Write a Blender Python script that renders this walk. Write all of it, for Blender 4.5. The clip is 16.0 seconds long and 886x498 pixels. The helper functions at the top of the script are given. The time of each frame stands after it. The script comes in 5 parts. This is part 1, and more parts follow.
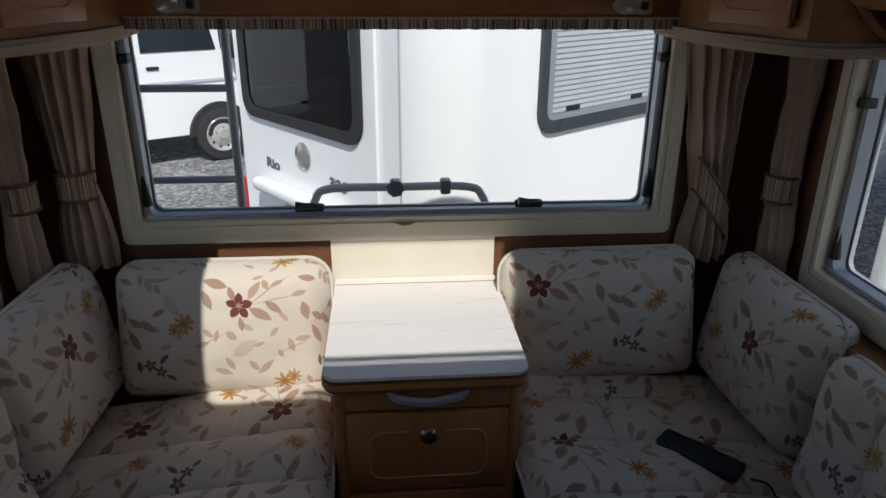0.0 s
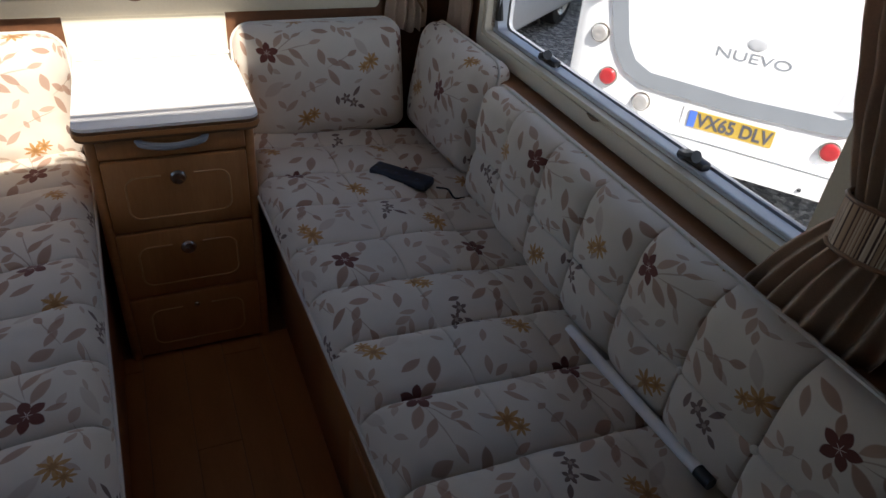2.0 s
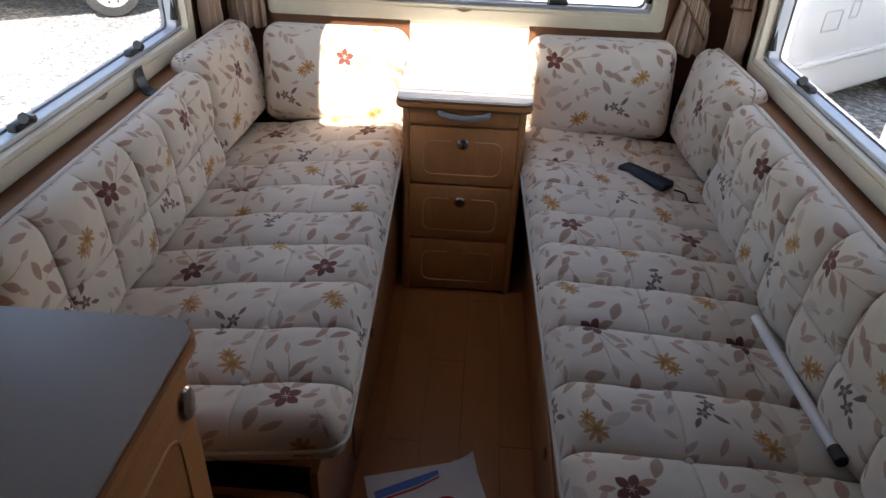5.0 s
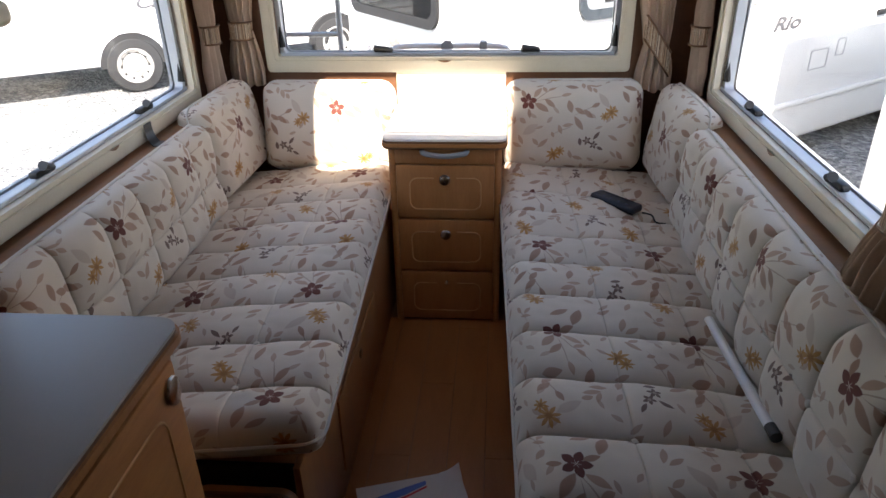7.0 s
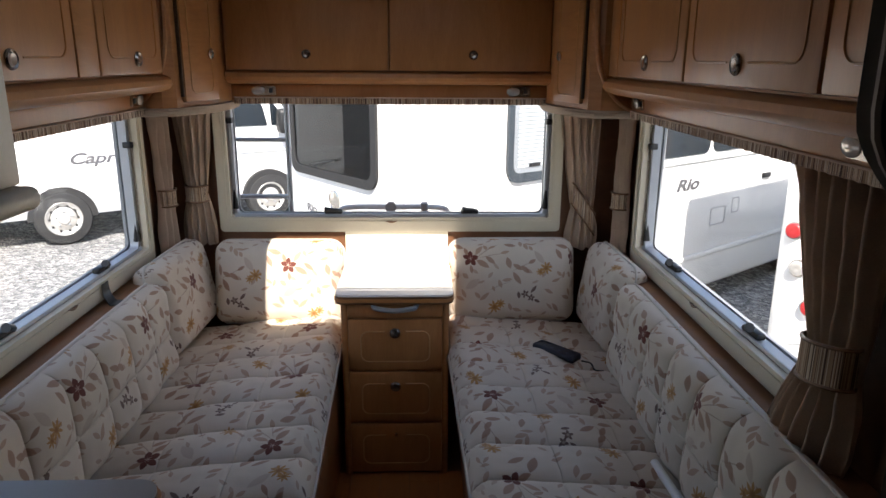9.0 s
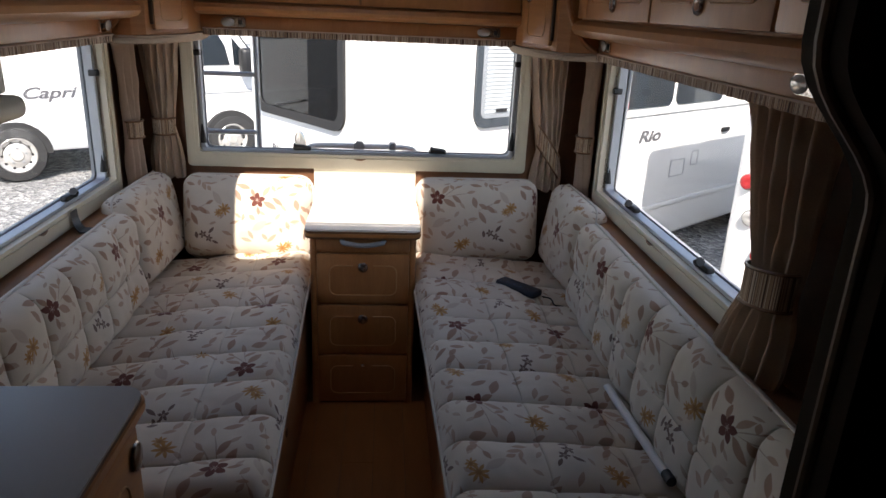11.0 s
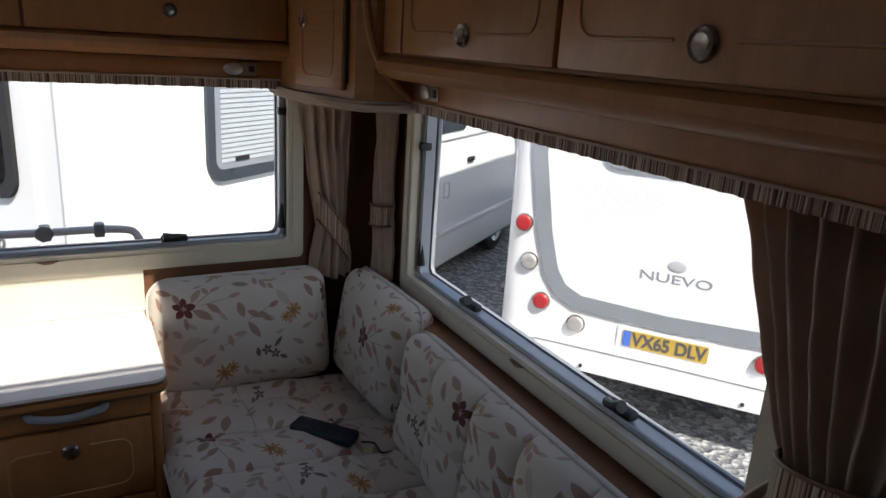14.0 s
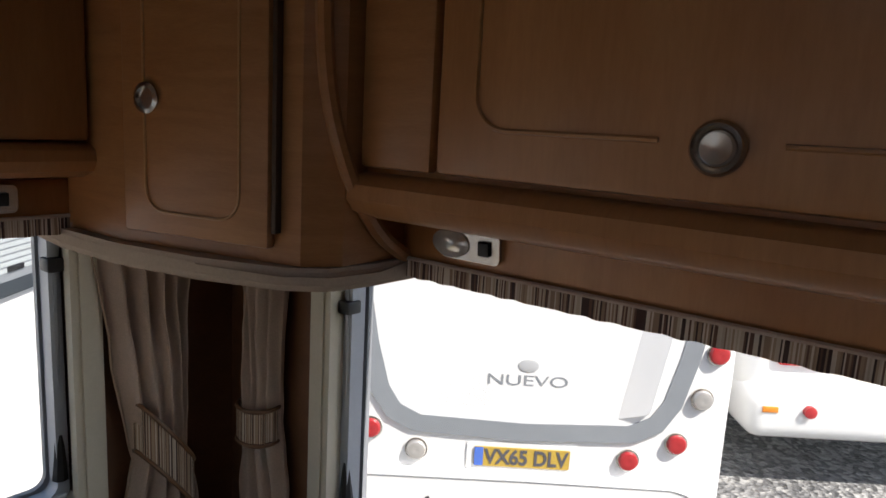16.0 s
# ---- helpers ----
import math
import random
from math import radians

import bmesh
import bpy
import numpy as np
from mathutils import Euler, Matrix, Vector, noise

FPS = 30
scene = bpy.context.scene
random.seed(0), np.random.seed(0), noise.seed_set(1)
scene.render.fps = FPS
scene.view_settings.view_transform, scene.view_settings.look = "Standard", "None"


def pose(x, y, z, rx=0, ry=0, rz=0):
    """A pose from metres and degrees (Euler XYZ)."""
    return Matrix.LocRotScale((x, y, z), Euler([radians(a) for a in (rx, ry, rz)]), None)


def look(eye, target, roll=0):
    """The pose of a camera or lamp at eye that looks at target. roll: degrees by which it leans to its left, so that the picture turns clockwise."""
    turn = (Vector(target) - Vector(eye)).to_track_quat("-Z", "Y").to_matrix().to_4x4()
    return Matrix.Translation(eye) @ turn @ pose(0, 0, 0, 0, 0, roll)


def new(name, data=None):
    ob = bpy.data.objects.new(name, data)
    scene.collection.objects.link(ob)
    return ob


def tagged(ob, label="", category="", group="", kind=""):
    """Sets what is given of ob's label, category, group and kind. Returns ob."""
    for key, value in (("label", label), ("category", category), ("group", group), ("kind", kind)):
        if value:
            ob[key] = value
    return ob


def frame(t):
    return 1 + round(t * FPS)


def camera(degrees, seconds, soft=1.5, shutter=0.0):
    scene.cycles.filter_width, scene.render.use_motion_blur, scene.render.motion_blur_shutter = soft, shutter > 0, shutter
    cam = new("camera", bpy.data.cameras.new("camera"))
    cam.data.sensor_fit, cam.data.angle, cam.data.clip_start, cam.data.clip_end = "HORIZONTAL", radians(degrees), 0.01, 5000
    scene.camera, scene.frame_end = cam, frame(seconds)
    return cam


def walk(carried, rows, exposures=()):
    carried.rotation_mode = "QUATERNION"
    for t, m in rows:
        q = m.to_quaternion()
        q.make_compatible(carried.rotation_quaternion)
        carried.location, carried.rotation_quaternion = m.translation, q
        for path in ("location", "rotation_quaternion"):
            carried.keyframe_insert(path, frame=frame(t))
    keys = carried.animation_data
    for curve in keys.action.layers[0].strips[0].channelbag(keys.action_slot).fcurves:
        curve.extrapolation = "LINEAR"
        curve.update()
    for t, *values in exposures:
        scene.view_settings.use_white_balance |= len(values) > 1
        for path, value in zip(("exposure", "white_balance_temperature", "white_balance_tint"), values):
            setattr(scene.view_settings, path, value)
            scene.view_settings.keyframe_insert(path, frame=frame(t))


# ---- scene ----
cam = camera(65.2, 16.0)
PATH = [
    (0, (-0.079, 0.131, 1.615), (0.083, 1.982, 0.875), 0.4),
    (0.5, (-0.051, -0.034, 1.629), (-0.013, 1.821, 0.883), 0.5),
    (1, (-0.089, -0.143, 1.603), (0.063, 1.643, 0.715), 0.9),
    (1.5, (-0.137, -0.269, 1.547), (0.264, 1.41, 0.536), 3.3),
    (2, (-0.039, -0.339, 1.592), (0.679, 1.148, 0.464), 5.6),
    (2.5, (0.009, -0.401, 1.599), (0.604, 1.193, 0.547), 6.4),
    (3, (0.043, -0.525, 1.617), (0.166, 1.248, 0.7), 3.4),
    (3.5, (0.127, -0.576, 1.594), (-0.069, 1.167, 0.633), -0.5),
    (4, (0.037, -0.651, 1.627), (-0.09, 1.083, 0.638), 1.8),
    (4.2, (-0.003, -0.678, 1.625), (-0.036, 1.012, 0.556), 3.6),
    (6.3, (0.163, -0.938, 1.584), (0.004, 0.785, 0.582), 0.0),
    (6.5, (0.169, -0.952, 1.591), (0.014, 0.791, 0.623), 0.9),
    (7, (0.198, -0.979, 1.603), (0.048, 0.79, 0.683), -1.2),
    (7.5, (0.197, -0.99, 1.574), (0.009, 0.783, 0.67), 1.0),
    (8, (0.185, -1.009, 1.629), (0.169, 0.84, 0.866), 3.0),
    (8.5, (0.138, -1.058, 1.667), (0.151, 0.868, 1.128), 2.3),
    (8.7, (0.115, -1.075, 1.676), (0.154, 0.854, 1.147), 0.8),
    (10.8, (0.087, -1.178, 1.645), (0.291, 0.74, 1.116), 2.6),
    (11, (0.082, -1.181, 1.641), (0.256, 0.699, 0.981), 2.6),
    (11.5, (0.08, -1.162, 1.618), (0.242, 0.636, 0.758), 2.0),
    (12, (0.095, -1.16, 1.624), (0.304, 0.646, 0.79), 2.0),
    (12.5, (0.126, -0.968, 1.613), (0.372, 0.854, 0.825), 1.4),
    (13, (0.191, -0.733, 1.621), (0.455, 1.104, 0.877), 1.6),
    (13.5, (0.145, -0.521, 1.621), (0.756, 1.287, 1.025), 3.3),
    (14, (0.072, -0.275, 1.647), (0.989, 1.411, 1.084), 3.7),
    (14.5, (0.095, 0.015, 1.635), (0.998, 1.725, 1.122), 3.0),
    (15, (0.135, 0.303, 1.664), (1.193, 1.938, 1.206), 4.3),
    (15.5, (0.126, 0.569, 1.667), (1.558, 1.915, 1.297), 6.1),
    (16, (0.176, 0.783, 1.675), (1.736, 1.985, 1.322), 3.1),
]
walk(cam, [(t, look(eye, target, roll)) for t, eye, target, roll in PATH],
     [(0.0, -0.14, 6440, 12), (1.0, 0.21, 6540, 13), (1.5, 0.66, 6740, 14), (2.0, 0.86, 6840, 15), (2.5, 1.00, 6940, 15), (3.5, 1.18, 7140, 16), (4.2, 1.51, 7140, 16), (6.3, 2.56, 7140, 16), (6.6, 2.46, 7140, 16), (7.0, 2.11, 7140, 16), (7.5, 1.79, 7140, 16), (8.0, 1.80, 7140, 16), (8.7, 1.55, 7040, 15),
      (10.8, 1.06, 7040, 15), (11.0, 1.26, 7040, 16), (12.0, 1.71, 7040, 16), (12.5, 1.80, 7040, 16), (13.0, 1.49, 6940, 15), (14.0, 0.55, 6740, 14), (15.0, 0.08, 6690, 13), (16.0, 0.58, 6940, 15)])

# ---- world, sun, exposure ----
SUN = Vector((0.02, -0.66, 0.74)).normalized()
world = bpy.data.worlds.new("sky")
scene.world = world
world.use_nodes = True
wn, wl = world.node_tree.nodes, world.node_tree.links
sky = wn.new("ShaderNodeTexSky")
sky.sky_type, sky.sun_disc = "NISHITA", False
sky.sun_elevation, sky.sun_rotation = math.asin(SUN.z), math.atan2(SUN.x, SUN.y)
wl.new(sky.outputs[0], wn["Background"].inputs[0])
wn["Background"].inputs[1].default_value = 0.15
sun = new("sun", bpy.data.lights.new("sun", "SUN"))
sun.data.energy, sun.data.angle, sun.data.color = 5.0, radians(0.6), (1.0, 0.98, 0.95)
sun.matrix_basis = look((0, -20, 30), Vector((0, -20, 30)) - SUN)


# ---- materials ----
def material(name, rough=0.5, metal=0.0, base=(0.5, 0.5, 0.5)):
    m = bpy.data.materials.new(name)
    m.use_nodes = True
    b = m.node_tree.nodes["Principled BSDF"]
    b.inputs["Base Color"].default_value = (*base, 1)
    b.inputs["Roughness"].default_value = rough
    b.inputs["Metallic"].default_value = metal
    return m, m.node_tree.nodes, m.node_tree.links, b


def node(nodes, kind, **values):
    n = nodes.new(kind)
    for k, v in values.items():
        n.inputs[k.replace("_", " ")].default_value = v
    return n


def ramp(nodes, links, src, stops):
    r = nodes.new("ShaderNodeValToRGB")
    while len(r.color_ramp.elements) < len(stops):
        r.color_ramp.elements.new(0.5)
    for e, (p, c) in zip(r.color_ramp.elements, stops):
        e.position, e.color = p, (*c, 1)
    links.new(src, r.inputs[0])
    return r.outputs[0]


def mathn(nodes, links, op, a, b=None, c=None):
    n = nodes.new("ShaderNodeMath")
    n.operation = op
    for i, v in enumerate((a, b, c)):
        if v is None:
            continue
        if isinstance(v, (int, float)):
            n.inputs[i].default_value = v
        else:
            links.new(v, n.inputs[i])
    return n.outputs[0]


def mixc(nodes, links, fac, a, b):
    n = nodes.new("ShaderNodeMix")
    n.data_type = "RGBA"
    if isinstance(fac, (int, float)):
        n.inputs[0].default_value = fac
    else:
        links.new(fac, n.inputs[0])
    for i, v in ((6, a), (7, b)):
        if isinstance(v, tuple):
            n.inputs[i].default_value = (*v, 1)
        else:
            links.new(v, n.inputs[i])
    return n.outputs[2]


def bumped(nodes, links, bsdf, height, strength, dist):
    b = nodes.new("ShaderNodeBump")
    b.inputs["Strength"].default_value, b.inputs["Distance"].default_value = strength, dist
    links.new(height, b.inputs["Height"])
    links.new(b.outputs[0], bsdf.inputs["Normal"])


def plain(name, base, rough, metal=0.0, var=0.12, scale=30.0, bump=0.05, dirt=0.0):
    """A surface of one colour with fine grain and larger, weaker blotches."""
    m, n, l, b = material(name, rough, metal)
    tc = n.new("ShaderNodeTexCoord")
    fine = node(n, "ShaderNodeTexNoise", Scale=scale * 6, Detail=4.0)
    big = node(n, "ShaderNodeTexNoise", Scale=scale * 0.2, Detail=3.0)
    l.new(tc.outputs["Object"], fine.inputs[0]), l.new(tc.outputs["Object"], big.inputs[0])
    s = mathn(n, l, "ADD", mathn(n, l, "MULTIPLY", fine.outputs[0], 0.4), mathn(n, l, "MULTIPLY", big.outputs[0], 0.6))
    lo = tuple(c * (1 - var) for c in base)
    hi = tuple(min(1, c * (1 + var)) for c in base)
    l.new(ramp(n, l, s, ((0.3, lo), (0.7, hi))), b.inputs["Base Color"])
    r = mathn(n, l, "MULTIPLY_ADD", big.outputs[0], 0.2, rough - 0.1)
    l.new(r, b.inputs["Roughness"])
    if bump:
        bumped(n, l, b, fine.outputs[0], bump, 0.002)
    return m


def wood(name, light, dark, rough=0.38, axis=(1, 1, 12), scale=6.0, bump=0.06):
    """Straight-grained veneer: stretched noise for the figure and fine pores."""
    m, n, l, b = material(name, rough)
    tc = n.new("ShaderNodeTexCoord")
    mp = n.new("ShaderNodeMapping")
    mp.inputs["Scale"].default_value = axis
    info = n.new("ShaderNodeObjectInfo")
    off = n.new("ShaderNodeCombineXYZ")
    l.new(mathn(n, l, "MULTIPLY", info.outputs["Random"], 7.0), off.inputs[0])
    l.new(tc.outputs["Object"], mp.inputs[0]), l.new(off.outputs[0], mp.inputs[1])
    fig = node(n, "ShaderNodeTexNoise", Scale=scale, Detail=6.0, Roughness=0.6, Distortion=0.6)
    por = node(n, "ShaderNodeTexNoise", Scale=scale * 14, Detail=2.0)
    l.new(mp.outputs[0], fig.inputs[0]), l.new(mp.outputs[0], por.inputs[0])
    s = mathn(n, l, "ADD", mathn(n, l, "MULTIPLY", fig.outputs[0], 0.75), mathn(n, l, "MULTIPLY", por.outputs[0], 0.25))
    l.new(ramp(n, l, s, ((0.32, dark), (0.68, light))), b.inputs["Base Color"])
    l.new(mathn(n, l, "MULTIPLY_ADD", fig.outputs[0], 0.2, rough - 0.1), b.inputs["Roughness"])
    bumped(n, l, b, por.outputs[0], bump, 0.001)
    return m


PRINT = (0.47, 0.355)     # repeat of the upholstery print, along and across the roll
# leaves of one repeat: place along and across, turn in degrees, half length, half width
LEAVES_DARK = ((0.052, 0.022, 32, 0.036, 0.013), (0.086, 0.006, 38, 0.028, 0.011), (0.004, 0.046, 80, 0.020, 0.008), (-0.018, -0.032, 70, 0.022, 0.009),
               (0.165, 0.020, 75, 0.028, 0.013), (0.175, -0.070, 14, 0.030, 0.011), (0.205, 0.038, 28, 0.026, 0.010), (0.238, 0.048, 40, 0.026, 0.010),
               (0.268, 0.014, -30, 0.020, 0.008), (0.200, 0.085, 58, 0.034, 0.012), (-0.060, -0.060, 20, 0.036, 0.014), (-0.082, -0.018, 62, 0.030, 0.011))
LEAVES_PALE = ((0.038, -0.040, -58, 0.030, 0.011), (0.066, -0.054, 62, 0.018, 0.009), (0.096, -0.056, -30, 0.021, 0.007), (0.150, -0.028, -12, 0.022, 0.008),
               (-0.250, -0.078, 85, 0.022, 0.008), (-0.228, -0.060, 70, 0.024, 0.009), (-0.212, -0.074, 15, 0.022, 0.007), (-0.206, -0.048, 60, 0.016, 0.008),
               (0.128, 0.110, 70, 0.022, 0.009), (0.158, 0.092, -10, 0.024, 0.008), (0.098, 0.130, 65, 0.014, 0.007), (-0.022, 0.074, 40, 0.018, 0.010),
               (-0.080, 0.068, 40, 0.016, 0.008), (-0.060, 0.074, -75, 0.018, 0.007), (-0.098, 0.096, -20, 0.022, 0.007), (-0.030, 0.150, 60, 0.022, 0.009),
               (-0.048, 0.172, 15, 0.026, 0.009), (0.060, 0.165, -40, 0.030, 0.009), (-0.130, 0.145, 25, 0.024, 0.008),
               (0.030, 0.160, 50, 0.020, 0.009), (0.200, -0.130, 20, 0.026, 0.009), (0.170, -0.145, 75, 0.020, 0.008), (-0.100, -0.140, 60, 0.024, 0.009))
# small leaves that come back twice as often both ways
LEAVES_FINE = ((0.046, -0.076, -20, 0.017, 0.006), (0.110, 0.032, 48, 0.020, 0.007), (0.085, 0.070, -50, 0.018, 0.007), (0.020, 0.055, 30, 0.018, 0.007))
LEAVES_GHOST = ((0.010, 0.110, -35, 0.040, 0.017), (-0.170, -0.005, 55, 0.038, 0.014))
STEMS = ((0.075, -0.040, -36, 0.075, 0.0022), (0.090, -0.014, -10, 0.062, 0.0020), (0.225, 0.035, -25, 0.060, 0.0020), (0.130, 0.115, -22, 0.062, 0.0018), (-0.075, 0.085, -24, 0.050, 0.0016))


def floral(name):
    """Cream upholstery with one repeating print: wine and ochre flowers, dark sprigs and brown leaf sprays; weave as fine relief."""
    m, n, l, b = material(name, 0.9)
    tc = n.new("ShaderNodeTexCoord")
    wob = node(n, "ShaderNodeTexNoise", Scale=14.0, Detail=2.0)
    l.new(tc.outputs["UV"], wob.inputs[0])
    sway = n.new("ShaderNodeVectorMath")
    sway.operation = "MULTIPLY_ADD"
    sway.inputs[1].default_value, sway.inputs[2].default_value = (0.010, 0.010, 0), (-0.005, -0.005, 0)
    l.new(wob.outputs["Color"], sway.inputs[0])
    add = n.new("ShaderNodeVectorMath")
    l.new(tc.outputs["UV"], add.inputs[0]), l.new(sway.outputs[0], add.inputs[1])
    uv = add.outputs[0]

    def near(a, c, turn=0.0, sx=1.0, sy=1.0, part_=1.0):
        """The print's coordinates round one motif of the repeat, turned and scaled to it."""
        w = n.new("ShaderNodeVectorMath")
        w.operation = "WRAP"
        w.inputs[1].default_value = (a + PRINT[0] * part_ / 2, c + PRINT[1] * part_ / 2, 1)
        w.inputs[2].default_value = (a - PRINT[0] * part_ / 2, c - PRINT[1] * part_ / 2, -1)
        l.new(uv, w.inputs[0])
        mp = n.new("ShaderNodeMapping")
        mp.vector_type = "TEXTURE"
        mp.inputs["Location"].default_value = (a, c, 0)
        mp.inputs["Rotation"].default_value = (0, 0, radians(turn))
        mp.inputs["Scale"].default_value = (sx, sy, 1)
        l.new(w.outputs[0], mp.inputs[0])
        sep = n.new("ShaderNodeSeparateXYZ")
        l.new(mp.outputs[0], sep.inputs[0])
        return sep, mp

    def soft_mask(value, lo, hi):
        mr = n.new("ShaderNodeMapRange")
        mr.interpolation_type = "SMOOTHSTEP"
        mr.inputs["From Min"].default_value, mr.inputs["From Max"].default_value = lo, hi
        mr.inputs["To Min"].default_value, mr.inputs["To Max"].default_value = 1.0, 0.0
        l.new(value, mr.inputs[0])
        return mr.outputs[0]

    def leaves(table):
        least = None
        for a, c, turn, ln, wd in table:
            sep, mp = near(a, c, turn, ln * 0.94, wd * 0.96, 0.5 if table is LEAVES_FINE else 1.0)
            f = mathn(n, l, "MULTIPLY_ADD", sep.outputs[0], sep.outputs[0], mathn(n, l, "ABSOLUTE", sep.outputs[1]))
            least = f if least is None else mathn(n, l, "MINIMUM", least, f)
        return soft_mask(least, 0.84, 1.16)

    def star(a, c, petals, radius, inner, power, turn=0.0):
        """Petals round a point: the rim swings between inner and full radius."""
        sep, mp = near(a, c, turn, radius, radius)
        ang = mathn(n, l, "ARCTAN2", sep.outputs[1], sep.outputs[0])
        lobe = mathn(n, l, "MULTIPLY", mathn(n, l, "PINGPONG", mathn(n, l, "MULTIPLY", ang, petals / 6.28319), 0.5), 2.0)
        rim = mathn(n, l, "MULTIPLY_ADD", mathn(n, l, "POWER", lobe, power), 1 - inner, inner)
        ln = n.new("ShaderNodeVectorMath")
        ln.operation = "LENGTH"
        l.new(mp.outputs[0], ln.inputs[0])
        return soft_mask(mathn(n, l, "SUBTRACT", ln.outputs["Value"], rim), -0.05, 0.05)

    weave = node(n, "ShaderNodeTexNoise", Scale=900.0, Detail=2.0)
    l.new(tc.outputs["UV"], weave.inputs[0])
    soil = node(n, "ShaderNodeTexNoise", Scale=3.0, Detail=4.0)
    l.new(tc.outputs["UV"], soil.inputs[0])
    col = ramp(n, l, mathn(n, l, "ADD", mathn(n, l, "MULTIPLY", weave.outputs[0], 0.35), mathn(n, l, "MULTIPLY", soil.outputs[0], 0.65)),
               ((0.3, (0.57, 0.495, 0.405)), (0.7, (0.70, 0.63, 0.535))))
    for table, share, tint in ((LEAVES_GHOST, 0.45, (0.40, 0.29, 0.225)), (STEMS, 0.55, (0.30, 0.20, 0.15)),
                               (LEAVES_FINE, 0.66, (0.38, 0.245, 0.175)), (LEAVES_PALE, 0.74, (0.39, 0.232, 0.152)), (LEAVES_DARK, 0.84, (0.325, 0.180, 0.118))):
        col = mixc(n, l, mathn(n, l, "MULTIPLY", leaves(table), mathn(n, l, "MULTIPLY_ADD", soil.outputs[0], 0.5, share - 0.25)), col, tint)
    for a, c, r, turn in ((-0.140, 0.042, 0.030, 10), (-0.166, 0.058, 0.020, 30), (0.105, 0.212, 0.031, 5), (0.130, 0.196, 0.022, 24)):
        col = mixc(n, l, mathn(n, l, "MULTIPLY", star(a, c, 8, r, 0.30, 0.8, turn), 0.88), col, (0.43, 0.205, 0.04))
        col = mixc(n, l, mathn(n, l, "MULTIPLY", star(a, c, 8, r * 0.36, 0.5, 1.0, turn), 0.6), col, (0.24, 0.10, 0.025))
    for a, c, r, turn in ((-0.234, 0.153, 0.019, 0), (-0.208, 0.170, 0.017, 30)):
        col = mixc(n, l, mathn(n, l, "MULTIPLY", star(a, c, 5, r, 0.28, 0.7, turn), 0.9), col, (0.115, 0.060, 0.048))
        col = mixc(n, l, mathn(n, l, "MULTIPLY", star(a, c, 5, r * 0.32, 0.6, 1.0, turn), 0.8), col, (0.42, 0.33, 0.27))
    col = mixc(n, l, mathn(n, l, "MULTIPLY", leaves(((-0.262, 0.156, 80, 0.017, 0.008), (-0.196, 0.134, -50, 0.022, 0.007), (-0.182, 0.186, 25, 0.016, 0.006))), 0.9), col, (0.13, 0.07, 0.058))
    col = mixc(n, l, mathn(n, l, "MULTIPLY", star(0, 0, 5, 0.035, 0.40, 0.62, 20), 0.97), col, (0.125, 0.022, 0.014))
    col = mixc(n, l, mathn(n, l, "MULTIPLY", star(0, 0, 6, 0.012, 0.08, 2.4, 8), 0.85), col, (0.62, 0.50, 0.43))
    l.new(col, b.inputs["Base Color"])
    b.inputs["Sheen Weight"].default_value = 0.15
    bumped(n, l, b, weave.outputs[0], 0.12, 0.001)
    return m


def striped(name, colors, per_metre):
    m, n, l, b = material(name, 0.85)
    tc = n.new("ShaderNodeTexCoord")
    sep = n.new("ShaderNodeSeparateXYZ")
    l.new(tc.outputs["UV"], sep.inputs[0])
    cx = n.new("ShaderNodeCombineXYZ")
    l.new(sep.outputs[0], cx.inputs[0])
    v = n.new("ShaderNodeTexVoronoi")
    v.voronoi_dimensions = "1D"
    l.new(mathn(n, l, "MULTIPLY", sep.outputs[0], per_metre), v.inputs["W"])
    s = n.new("ShaderNodeSeparateColor")
    l.new(v.outputs["Color"], s.inputs[0])
    r = n.new("ShaderNodeValToRGB")
    r.color_ramp.interpolation = "CONSTANT"
    while len(r.color_ramp.elements) < len(colors):
        r.color_ramp.elements.new(0.5)
    for i, (e, c) in enumerate(zip(r.color_ramp.elements, colors)):
        e.position, e.color = i / len(colors), (*c, 1)
    l.new(s.outputs[0], r.inputs[0])
    l.new(r.outputs[0], b.inputs["Base Color"])
    w = node(n, "ShaderNodeTexNoise", Scale=700.0)
    l.new(tc.outputs["UV"], w.inputs[0])
    bumped(n, l, b, w.outputs[0], 0.1, 0.001)
    return m


def gravel(name):
    m, n, l, b = material(name, 0.95)
    tc = n.new("ShaderNodeTexCoord")
    v = node(n, "ShaderNodeTexVoronoi", Scale=26.0)
    f = node(n, "ShaderNodeTexNoise", Scale=1.3, Detail=5.0)
    l.new(tc.outputs["Object"], v.inputs[0]), l.new(tc.outputs["Object"], f.inputs[0])
    s = n.new("ShaderNodeSeparateColor")
    l.new(v.outputs["Color"], s.inputs[0])
    mixed = mathn(n, l, "ADD", mathn(n, l, "MULTIPLY", s.outputs[0], 0.7), mathn(n, l, "MULTIPLY", f.outputs[0], 0.4))
    l.new(ramp(n, l, mixed, ((0.15, (0.09, 0.09, 0.093)), (0.55, (0.2, 0.2, 0.2)), (0.95, (0.42, 0.415, 0.40)))), b.inputs["Base Color"])
    bumped(n, l, b, v.outputs["Distance"], 0.9, 0.03)
    return m


